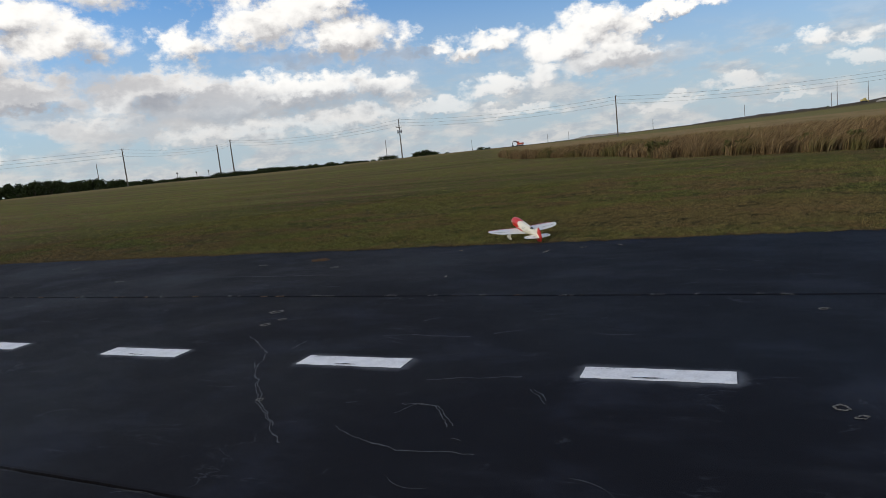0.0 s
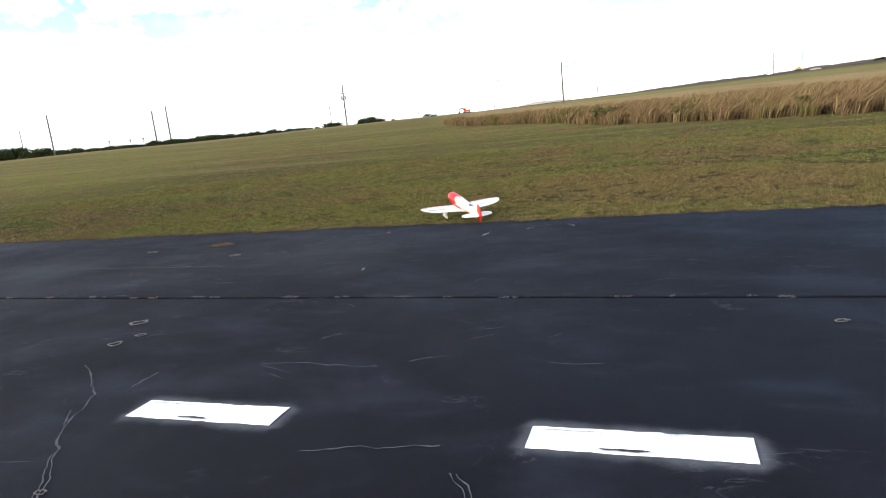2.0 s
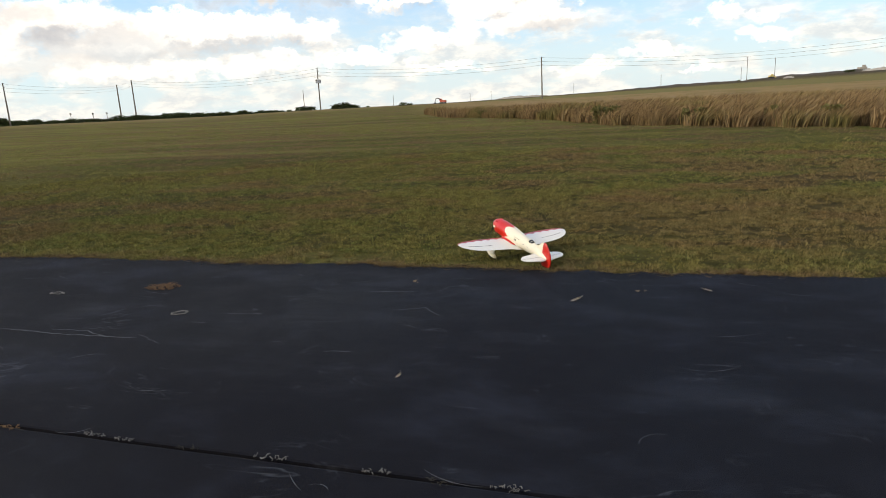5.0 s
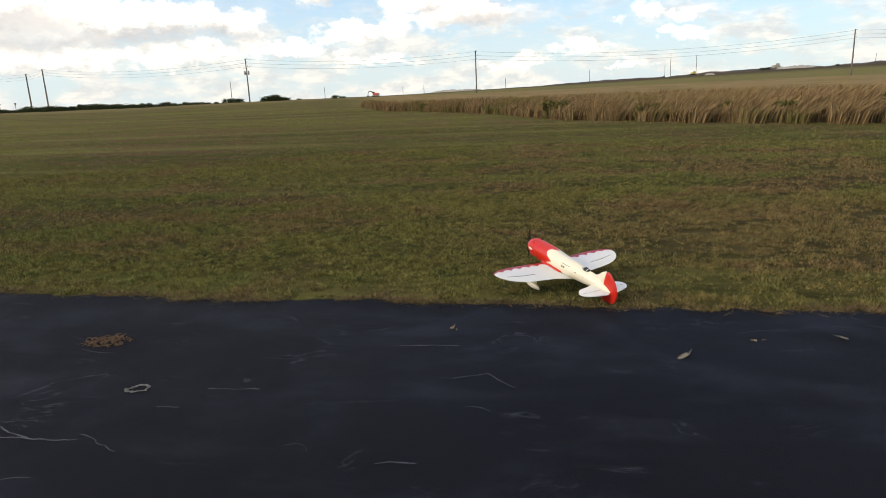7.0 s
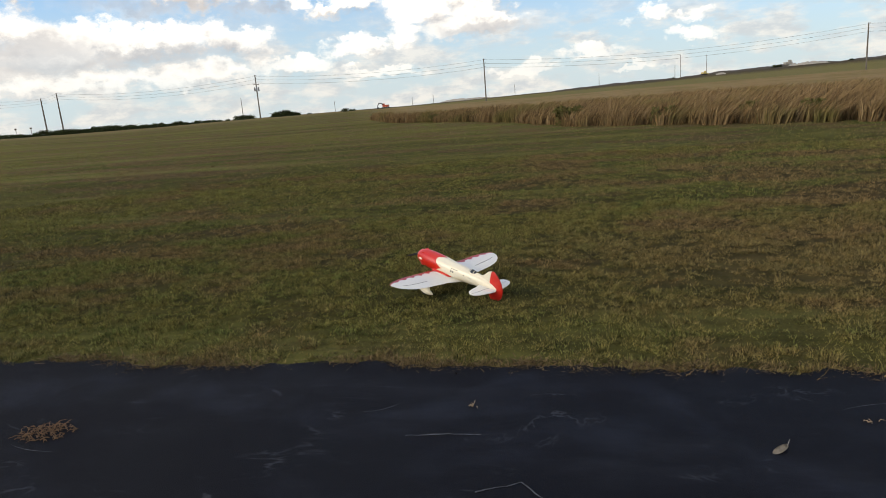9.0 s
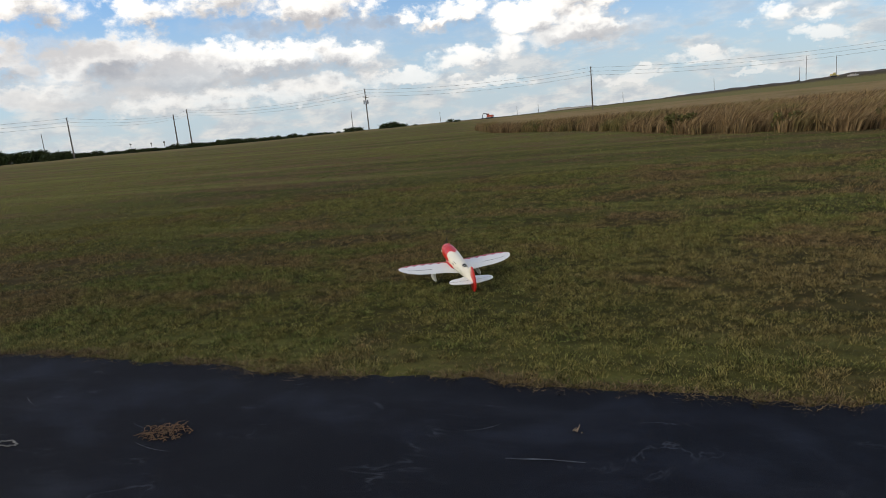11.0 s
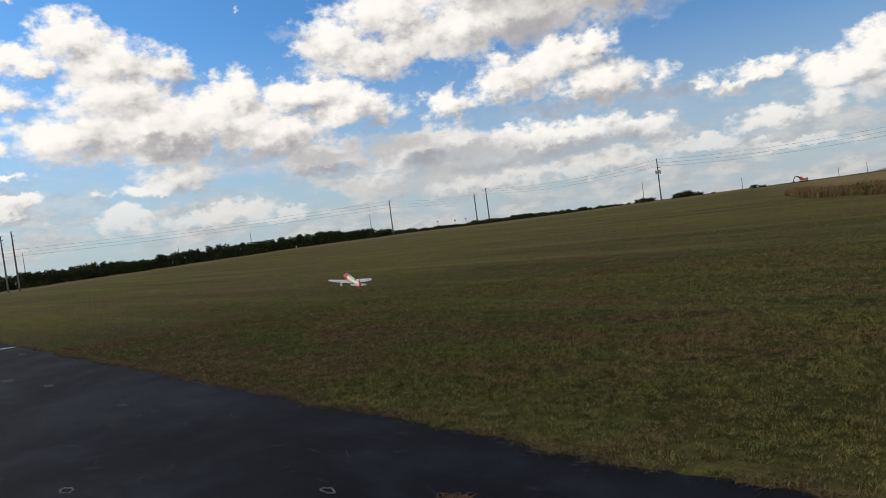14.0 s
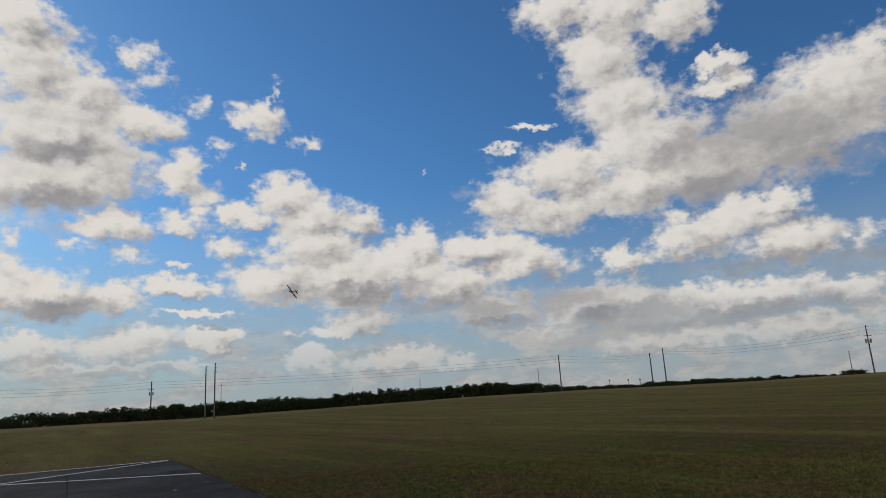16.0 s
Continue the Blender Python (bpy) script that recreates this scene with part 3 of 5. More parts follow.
def strip(bm, y0, y1, ragged0, ragged1):
    """One lane of the slab, its outer edge crumbled."""
    xs = list(np.arange(END, -14, 0.25)) + list(np.arange(-14, 8, 0.06)) + list(np.arange(8, 70, 1.0))
    rows = []
    for x in xs:
        a = y0 + (wobble(x, 3.0) if ragged0 else 0.006 * noise.noise((x * 4, y0, 0)))
        c = y1 + (wobble(x, 7.0) if ragged1 else 0.006 * noise.noise((x * 4, y1, 0)))
        rows.append([bm.verts.new(p) for p in ((x, a, -0.06), (x, a, -0.004), (x, a + 0.012, 0), (x, c - 0.012, 0), (x, c, -0.004), (x, c, -0.06))])
    for p, q in zip(rows, rows[1:]):
        for k in range(5):
            bm.faces.new((p[k], q[k], q[k + 1], p[k + 1]))
    bm.faces.new(rows[0]), bm.faces.new(rows[-1][::-1])


def build_runway():
    road = empty("runway")
    tagged(road, "dark sealed asphalt runway strip with worn cracks", "runway", kind="structure")
    for y0, y1, r0, r1 in ((-EDGE, -JOINT - 0.013, True, False), (-JOINT + 0.013, JOINT - 0.013, False, False), (JOINT + 0.013, EDGE, False, True)):
        bm = bmesh.new()
        strip(bm, y0, y1, r0, r1)
        part("asphalt_lane", bm, ASPHALT, road)
    for y in (-JOINT, JOINT):
        bm = bmesh.new()
        pts = [(x, y + 0.008 * noise.noise((x * 3, 0, y)), -0.032 + 0.012 * noise.noise((x * 5, 2, y))) for x in np.arange(END, 40, 0.12)]
        tube(bm, pts, [0.014 + 0.006 * noise.noise((q[0] * 7, 1, 0)) for q in pts], 6)
        part("joint_filling", bm, DIRT, road, "dirt and weed filled joint")


def stripe(points, width, parent, name, lift=0.005, mat=None, seed=0.0):
    """A painted line with slightly ragged edges."""
    bm = bmesh.new()
    a, b = Vector((*points[0], 0)), Vector((*points[1], 0))
    d = (b - a).normalized()
    s = Vector((-d.y, d.x, 0))
    n = max(8, int((b - a).length / 0.045))
    rows = []
    for i in range(n + 1):
        p = a + (b - a) * i / n
        e0, e1 = (0.007 * noise.noise((i * 0.7, seed + k, 0)) for k in (0.3, 4.4))
        rows.append([bm.verts.new(q) for q in (p - s * (width / 2 + e0) + Vector((0, 0, lift * 0.4)), p - s * (width / 2 - 0.006 + e0) + Vector((0, 0, lift)), p + s * (width / 2 - 0.006 + e1) + Vector((0, 0, lift)), p + s * (width / 2 + e1) + Vector((0, 0, lift * 0.4)))])
    for p, q in zip(rows, rows[1:]):
        for k in range(3):
            bm.faces.new((p[k], q[k], q[k + 1], p[k + 1]))
    return part(name, bm, mat or PAINT, parent)


def build_markings():
    for i in range(-11, 12):
        x = i * 2.235
        if not END + 7 < x < 26:
            continue
        dash = empty("runway_dash")
        tagged(dash, "white painted centre dash worn on black asphalt", "road marking", "runway centre dashes", "structure")
        stripe(((x + 0.01, -0.095), (x + 0.93, -0.075)), 0.205, dash, "paint", 0.006, PAINT, i)
        for c, (u, v, l, w) in enumerate(((0.43, -0.165, 0.22, 0.022), (0.62, 0.005, 0.10, 0.012), (0.18, -0.03, 0.30, 0.004))):
            u += 0.12 * noise.noise((i * 3.1, c, 0))
            bm = bmesh.new()
            top, low = [], []
            for j in range(13):
                f = j / 12
                b = w * math.sin(math.pi * f) ** 0.6 * (0.7 + 0.6 * noise.noise((f * 5, i, c)))
                top.append(bm.verts.new((x + u + (f - 0.5) * l, v + b / 2 + 0.01 * noise.noise((f * 3, i, 7)), 0.0105)))
                low.append(bm.verts.new((x + u + (f - 0.5) * l, v - b / 2 + 0.01 * noise.noise((f * 3, i, 7)), 0.0105)))
            for j in range(12):
                bm.faces.new((low[j], low[j + 1], top[j + 1], top[j]))
            part("paint_crack", bm, TAR, dash, "dark gap worn through the paint")
    lines = empty("runway_end_lines")
    tagged(lines, "thin white painted lines crossing at the runway end", "road marking", kind="structure")
    stripe(((END + 0.12, -5.4), (END + 0.12, 5.4)), 0.15, lines, "line")
    stripe(((-30.1, 5.4), (-26.1, 0.0)), 0.13, lines, "line", 0.008)
    stripe(((-26.1, 0.0), (-22.95, 5.4)), 0.13, lines, "line", 0.010)
    stripe(((-30.1, -5.4), (-26.1, 0.0)), 0.13, lines, "line", 0.009)
    stripe(((-26.1, 0.0), (-22.95, -5.4)), 0.13, lines, "line", 0.011)


# ---- grass, reeds ----
def blades(name, n, pick, height, width, lean, mat, seed, bend=0.5):
    """Many tapered, bent blades as one mesh. pick(rng, n) gives x, y and a size."""
    rng = np.random.default_rng(seed)
    x, y, size = pick(rng, n)
    n = len(x)
    z = land(x, y) - 0.014
    turn = rng.uniform(0, 2 * math.pi, n)
    h = height * size * rng.uniform(0.55, 1.25, n)
    w = width * size * rng.uniform(0.7, 1.3, n)
    lx, ly = lean[0] + rng.normal(0, lean[2], n), lean[1] + rng.normal(0, lean[2], n)
    sx, sy = np.cos(turn) * w / 2, np.sin(turn) * w / 2
    foot, top = np.stack([x, y, z], 1), np.stack([x + lx * h, y + ly * h, z + h], 1)
    mid = np.stack([x + lx * h * (1 - bend) * 0.5, y + ly * h * (1 - bend) * 0.5, z + h * 0.55], 1)
    side = np.stack([sx, sy, np.zeros(n)], 1)
    co = np.stack([foot - side, foot + side, mid - side * 0.8, mid + side * 0.8, top], 1).reshape(-1, 3)
    k = np.arange(n)[:, None] * 5
    tris = np.concatenate([k + np.array([[0, 1, 3]]), k + np.array([[0, 3, 2]]), k + np.array([[2, 3, 4]])])
    return new(name, quick_mesh(name, co, tris, mat))


EDGE_X = np.arange(-40, 30, 0.03)
EDGE_BITS = np.array([wobble(v, 7.0) for v in EDGE_X.tolist()])


def field_pick(lo, hi, az0, az1):
    def pick(rng, n):
        az = np.radians(rng.uniform(az0, az1, n))
        r = lo * (hi / lo) ** rng.uniform(0, 1, n) if lo > 15 else np.sqrt(rng.uniform(lo * lo, hi * hi, n))
        x, y = EYE[0] + r * np.sin(az), EYE[1] + r * np.cos(az)
        ragged = EDGE - 0.03 + np.interp(x, EDGE_X, EDGE_BITS) + rng.normal(0, 0.022, n)
        keep = (y > ragged) | (x < END - 0.05)
        x, y, r = x[keep], y[keep], r[keep]
        tuft = np.array([noise.noise((a * 5.5, b * 5.5, 0)) + 0.7 * noise.noise((a * 1.3, b * 1.3, 3)) for a, b in zip(x.tolist(), y.tolist())])
        keep = rng.uniform(-0.75, 0.35, len(x)) < tuft
        x, y, r, tuft = x[keep], y[keep], r[keep], tuft[keep]
        return x, y, np.clip(r / 8, 0.6, 6) ** 0.5 * np.clip(0.95 + 0.55 * tuft, 0.5, 1.6)
    return pick


def short_blades(name, n, pick, height, width, mat, seed):
    """A great many short blades, one sliver each."""
    rng = np.random.default_rng(seed)
    x, y, size = pick(rng, n)
    n = len(x)
    z = land(x, y) - 0.014
    turn = rng.uniform(0, 2 * math.pi, n)
    h = height * size * rng.uniform(0.5, 1.3, n)
    w = width * np.sqrt(size) * rng.uniform(0.7, 1.3, n) / 2
    side = np.stack([np.cos(turn) * w, np.sin(turn) * w, np.zeros(n)], 1)
    foot = np.stack([x, y, z], 1)
    top = foot + np.stack([(0.2 + rng.normal(0, 0.75, n)) * h, (-0.1 + rng.normal(0, 0.75, n)) * h, h], 1)
    co = np.stack([foot - side, foot + side, top], 1).reshape(-1, 3)
    return new(name, quick_mesh(name, co, np.arange(n * 3).reshape(-1, 3), mat))


def tufts(name, n, per, pick, height, width, mat, seed):
    """Small tussocks, each a spray of blades that lean outwards."""
    rng = np.random.default_rng(seed)
    cx, cy, size = pick(rng, n)
    k = np.repeat(np.arange(len(cx)), per)
    n = len(k)
    a, d = rng.uniform(0, 2 * math.pi, n), np.sqrt(rng.uniform(0, 1, n))
    ox, oy = np.cos(a) * d, np.sin(a) * d
    spread_by = 0.035 * size[k]
    x, y = cx[k] + ox * spread_by, cy[k] + oy * spread_by
    h = height * (size * rng.uniform(0.6, 1.3, len(cx)))[k] * rng.uniform(0.6, 1.15, n) * (1.1 - 0.45 * d)
    w = width * np.sqrt(size[k]) * rng.uniform(0.7, 1.4, n) / 2
    turn = rng.uniform(0, 2 * math.pi, n)
    side = np.stack([np.cos(turn) * w, np.sin(turn) * w, np.zeros(n)], 1)
    foot = np.stack([x, y, land(x, y) - 0.014], 1)
    top = foot + np.stack([(ox * 0.9 + rng.normal(0, 0.35, n)) * h, (oy * 0.9 + rng.normal(0, 0.35, n)) * h, h], 1)
    co = np.stack([foot - side, foot + side, top], 1).reshape(-1, 3)
    return new(name, quick_mesh(name, co, np.arange(n * 3).reshape(-1, 3), mat))


def build_grass():
    label = "short mown grass, green with brown and straw-coloured blades"
    for n, lo, hi, a0, a1, h, w, seed in ((420000, 2.5, 9.5, -80, 62, 0.026, 0.0058, 1), (300000, 9.5, 18, -97, 62, 0.024, 0.0085, 2), (260000, 18, 85, -100, 50, 0.020, 0.016, 3)):
        tagged(short_blades("grass", n, field_pick(lo, hi, a0, a1), h, w, BLADE, seed), label, "grass", kind="stuff")

    for n, per, lo, hi, a0, a1, h, w, seed in ((52000, 14, 2.5, 9.5, -80, 62, 0.046, 0.0065, 11), (42000, 9, 9.5, 18, -97, 62, 0.038, 0.0095, 12)):
        tagged(tufts("grass_tufts", n, per, field_pick(lo, hi, a0, a1), h, w, BLADE, seed), "small dense tufts of green and brown grass", "grass", kind="stuff")

    def fringe(rng, n):
        x = rng.uniform(-30, 6, n)
        bits = np.array([wobble(v, 7.0) + 0.06 * noise.noise((v * 1.9, 0, 8)) + 0.05 * noise.noise((v * 7.0, 0, 2)) for v in x.tolist()])
        y = EDGE + bits * 1.2 + rng.normal(0.02, 0.05, n)
        patch = np.array([noise.noise((v * 1.3, 4.0, 1)) + 0.6 * noise.noise((v * 5.0, 2.0, 6)) for v in x.tolist()])
        keep = rng.uniform(-0.5, 0.35, n) < patch
        return x[keep], y[keep], rng.uniform(0.5, 1.3, int(keep.sum()))

    tagged(blades("dead_grass", 60000, fringe, 0.030, 0.0065, (0.0, -0.4, 1.4), DRY_BLADE, 9), "dry clippings and roots along the tarmac edge", "dead grass", kind="stuff")


FRONT_AZ, FRONT_R = [-18.4, -17, -10.7, -1.1, 12.2, 22.2, 40], [78, 66, 49.5, 32.3, 26.0, 24.4, 24.0]


def reed_clumps(name, clumps, per, lo, hi, height, width, seed):
    """Tussocks of long blades that bow over to one side."""
    rng = np.random.default_rng(seed)
    az = rng.uniform(-18.3, 40, clumps)
    front = np.interp(az, FRONT_AZ, FRONT_R) + 0.5 * np.sin(az * 1.7) + 0.3 * np.sin(az * 5.1)
    r = front + lo + (hi - lo) * rng.uniform(0, 1, clumps) ** 1.3
    keep = r < np.maximum(62, front + 5)
    az, r, front = np.radians(az[keep]), r[keep], front[keep]
    tall = (0.62 + 0.38 * np.clip((r - front) / 2.5, 0, 1)) * rng.uniform(0.72, 1.12, len(r))
    cx, cy = EYE[0] + r * np.sin(az), EYE[1] + r * np.cos(az)
    lean = rng.normal(0.36, 0.24, len(r))
    k = np.repeat(np.arange(len(r)), per)
    n = len(k)
    ox, oy = rng.normal(0, 1, n), rng.normal(0, 1, n)
    x, y = cx[k] + ox * 0.16, cy[k] + oy * 0.16
    z = land(x, y) - 0.03
    h = height * tall[k] * rng.uniform(0.6, 1.1, n)
    w = width * rng.uniform(0.6, 1.3, n) / 2
    lx, ly = (lean[k] + ox * 0.16) * h, oy * 0.16 * h
    a = rng.uniform(0, math.pi, n)
    side = np.stack([np.cos(a) * w, np.sin(a) * w, np.zeros(n)], 1)
    foot = np.stack([x, y, z], 1)
    mid = foot + np.stack([lx * 0.35, ly * 0.35, h * 0.62], 1)
    top = foot + np.stack([lx * 1.15, ly * 1.15, h * (1 - 0.12 * rng.uniform(0, 1, n))], 1)
    co = np.stack([foot - side * 0.6, foot + side * 0.6, mid - side, mid + side, top], 1).reshape(-1, 3)
    q = np.arange(n)[:, None] * 5
    tris = np.concatenate([q + np.array([[0, 1, 3]]), q + np.array([[0, 3, 2]]), q + np.array([[2, 3, 4]])])
    return new(name, quick_mesh(name, co, tris, REED))


def build_reeds():
    front = reed_clumps("tall_grass", 2600, 34, 0, 7, 1.06, 0.04, 3)
    tagged(front, "tall dry reed grass, tan and brown, bowed by wind", "tall grass", kind="stuff")
    back = reed_clumps("tall_grass", 3600, 20, 6, 36, 0.92, 0.06, 4)
    tagged(back, "tall dry reed grass stretching back to the bank", "tall grass", kind="stuff")


build_ground()
build_runway()
build_markings()
build_grass()
build_reeds()


# ---- trees, poles, wires ----
def tree_meshes(seed, height, wide, leaf, clumps):
    """A low spreading tree or shrub: trunk with limbs, and a crown of many leaf clumps."""
    rng = random.Random(seed)
    bm = bmesh.new()
    tips = []
    for k in range(5):
        a = k * 1.257 + rng.uniform(-0.4, 0.4)
        d = rng.uniform(0.25, 0.42) * wide
        p1 = (math.cos(a) * d * 0.25, math.sin(a) * d * 0.25, height * 0.28)
        p2 = (math.cos(a) * d * 0.7, math.sin(a) * d * 0.7, height * rng.uniform(0.5, 0.62))
        p3 = (math.cos(a) * d, math.sin(a) * d, height * rng.uniform(0.66, 0.85))
        tube(bm, [(0, 0, -0.2), p1, p2, p3], [0.05 * height, 0.035 * height, 0.02 * height, 0.008 * height], 6)
        tips += [p2, p3, ((p2[0] + p3[0]) / 2, (p2[1] + p3[1]) / 2, height * 0.7)]
    tips += [(0, 0, height * 0.72), (0, 0, height * 0.5)]
    tips += [(math.cos(k * 0.785) * wide * 0.36, math.sin(k * 0.785) * wide * 0.36, height * rng.uniform(0.12, 0.3)) for k in range(8)]
    trunk = bpy.data.meshes.new("trunk")
    bm.to_mesh(trunk), bm.free()
    trunk.materials.append(BARK)
    nrng = np.random.default_rng(seed)
    lobes = []
    for tx, ty, tz in tips:
        for _ in range(2):
            lobes.append((tx + rng.uniform(-0.1, 0.1) * wide, ty + rng.uniform(-0.1, 0.1) * wide, min(tz + rng.uniform(-0.25, 0.12) * height, height * 0.83), rng.uniform(0.11, 0.19) * wide))
    lobes = np.array(lobes)
    which = nrng.integers(0, len(lobes), clumps)
    d = nrng.normal(size=(clumps, 3))
    d /= np.linalg.norm(d, axis=1)[:, None]
    c = lobes[which, :3] + d * (lobes[which, 3] * nrng.uniform(0.55, 1.05, clumps))[:, None] * np.array([1, 1, 0.75])
    c[:, 2] = np.clip(c[:, 2], 0.06 * height, None)
    u = nrng.normal(size=(clumps, 3))
    u /= np.linalg.norm(u, axis=1)[:, None]
    v = np.cross(u, nrng.normal(size=(clumps, 3)))
    v /= np.linalg.norm(v, axis=1)[:, None]
    s = leaf * nrng.uniform(0.6, 1.5, clumps)[:, None]
    co = np.stack([c - u * s, c + v * s * 0.6, c + u * s, c - v * s * 0.6], 1).reshape(-1, 3)
    k = np.arange(clumps)[:, None] * 4
    return trunk, co, np.concatenate([k + np.array([[0, 1, 2]]), k + np.array([[0, 2, 3]])])


def make_tree(name, seed, height, wide, leaf, clumps, mat, label, category, group=""):
    t = empty(name)
    trunk, co, tris = tree_meshes(seed, height, wide, leaf, clumps)
    a, c = new("trunk", trunk), new("crown", quick_mesh("crown", co, tris, mat))
    a.parent = c.parent = t
    return tagged(t, label, category, group)


def put_down(az, r, sink=0.05):
    x, y = spot_at(az, r)
    return x, y, float(land(x, y)) - sink


def build_trees():
    rng = random.Random(5)
    kinds = [make_tree("tree", s, h, w, 0.26, 1500, LEAF, "dark green bushy tree in the far tree belt", "tree", "far tree belt")
             for s, h, w in ((1, 4.0, 6.0), (2, 4.6, 6.8), (3, 3.4, 6.4), (4, 4.2, 5.2))]
    first = [True] * len(kinds)
    for row, back in enumerate((0, 9)):
        az = -97.0 + row * 0.6
        while az < -52.4:
            gap = -93.6 < az < -92.6
            r = 232 + back + rng.uniform(-3, 3) - 20 * max(0, (-80 - az) / 16)
            tall = np.interp(az, [-97, -92, -86, -82, -78, -67, -55, -52], [0.85, 0.85, 0.95, 1.22, 1.12, 1.10, 1.08, 1.0]) * rng.uniform(0.82, 1.12)
            k = rng.randrange(4)
            x, y, z = put_down(az, r)
            if not gap:
                m = pose(x, y, z, 0, 0, rng.uniform(0, 360))
                t = kinds[k] if first[k] else copy_thing(kinds[k], m)
                t.matrix_basis = m @ Matrix.Diagonal((rng.uniform(0.9, 1.15), rng.uniform(0.9, 1.15), tall, 1))
                first[k] = False
            az += rng.uniform(0.9, 1.35)
    shrubs = [make_tree("shrub", 20 + s, h, w, 0.2, 700, LEAF, "low dark green shrub on the field's far edge", "shrub", "far shrubs")
              for s, h, w in ((1, 1.9, 4.4), (2, 1.5, 5.2), (3, 2.3, 4.0))]
    first = [True] * 3

    def shrub(az, r, scale):
        k = rng.randrange(3)
        m = pose(*put_down(az, r), 0, 0, rng.uniform(0, 360))
        t = shrubs[k] if first[k] else copy_thing(shrubs[k], m)
        t.matrix_basis = m @ Matrix.Diagonal((scale * 1.2, scale * 1.2, scale, 1))
        first[k] = False

    az = -51.5
    while az < -30.5:
        shrub(az, 262 + rng.uniform(-8, 8), rng.uniform(0.45, 1.12) * float(np.interp(az, [-51, -46, -41, -36, -33, -30], [1.0, 0.7, 0.95, 0.9, 0.65, 0.35])))
        az += rng.uniform(0.20, 0.42)
    for az in (-52.0, -51.6, -51.2):
        shrub(az, 225, 1.25)
    for az, s in ((-29.3, 0.8), (-28.8, 1.0), (-28.4, 0.7), (-26.4, 0.8), (-25.9, 1.15), (-25.5, 1.1), (-25.0, 0.9), (-24.6, 0.6), (-20.6, 0.6), (-20.0, 0.5), (-30.2, 0.4), (-23.6, 0.35)):
        shrub(az, 250, s)
    for az, s in ((4.2, 0.35), (6.8, 0.3), (14.1, 0.6), (14.4, 0.5), (17.0, 0.35), (17.5, 0.35), (19.0, 0.4), (24.0, 0.7), (27.0, 0.6)):
        shrub(az, 334, s)
    for i, (az, r, s) in enumerate(((-1.6, 34.2, 0.46), (6.2, 29.6, 0.36), (12.6, 28.0, 0.36), (17.0, 26.6, 0.36), (-13.0, 56.0, 0.36), (24.0, 26.6, 0.4))):
        t = make_tree("bush", 40 + i, 2.4, 3.0, 0.16, 1500, BUSH_LEAF, "green bush among the dry reeds", "bush", "bushes in the reeds")
        t.matrix_basis = pose(*put_down(az, r), 0, 0, 50 * i) @ Matrix.Diagonal((s, s, s * 0.95, 1))


def utility_pole(az, r, top_el, thick=0.17, kit="", lean=0.0):
    x, y, z = put_down(az, r, 0.3)
    h = EYE_Z + r * math.tan(radians(top_el)) - z
    p = empty("utility_pole", pose(x, y, z, 0, lean, -az))
    thick = max(thick, 0.00088 * r) if kit else thick
    bm = bmesh.new()
    tube(bm, [(0, 0, 0), (0, 0, h * 0.5), (0, 0, h)], [thick * 1.15, thick, thick * 0.75], 10)
    part("pole", bm, POLE_WOOD, p)
    if kit:
        for k in range(3):
            bm = bmesh.new()
            zz = h - 0.15 - 1.0 * k
            tube(bm, [(0, 0, zz), (0.35, 0, zz + 0.05), (0.42, 0, zz + 0.22)], [0.04, 0.05, 0.07], 6)
            part("insulator", bm, GALV, p)
    if kit == "transformer":
        for sx in (-0.55, 0, 0.55):
            bm = bmesh.new()
            tube(bm, [(sx, -0.3, h - 4.6), (sx, -0.3, h - 4.5), (sx, -0.3, h - 3.6), (sx, -0.3, h - 3.45)], [0.16, 0.24, 0.24, 0.14], 10)
            part("transformer", bm, GALV, p, "grey transformer can")
        bm = bmesh.new()
        box(bm, -0.95, 0.95, -0.08, 0.08, h - 2.75, h - 2.6)
        part("crossarm", bm, POLE_WOOD, p)
    tagged(p, "weathered wooden utility pole with a transformer" if kit == "transformer" else "weathered wooden utility pole", "utility pole", "utility poles along the field")
    return Vector((x, y, z + h)), p


def span(a, b, sag):
    """Three wires from pole to pole."""
    for k in range(3):
        w = new("power_line")
        drop = 0.25 + 1.0 * k
        pts = []
        for i in range(21):
            t = i / 20
            q = a.lerp(b, t)
            pts.append((q.x, q.y, q.z - drop - sag * 4 * t * (1 - t)))
        bm = bmesh.new()
        tube(bm, pts, [0.024] * 21, 5)
        me = bpy.data.meshes.new("power_line")
        bm.to_mesh(me), bm.free()
        me.materials.append(WIRE)
        bpy.data.objects.remove(w)
        tagged(new("power_line", me), "dark overhead wire between the utility poles", "power line", "overhead wires")


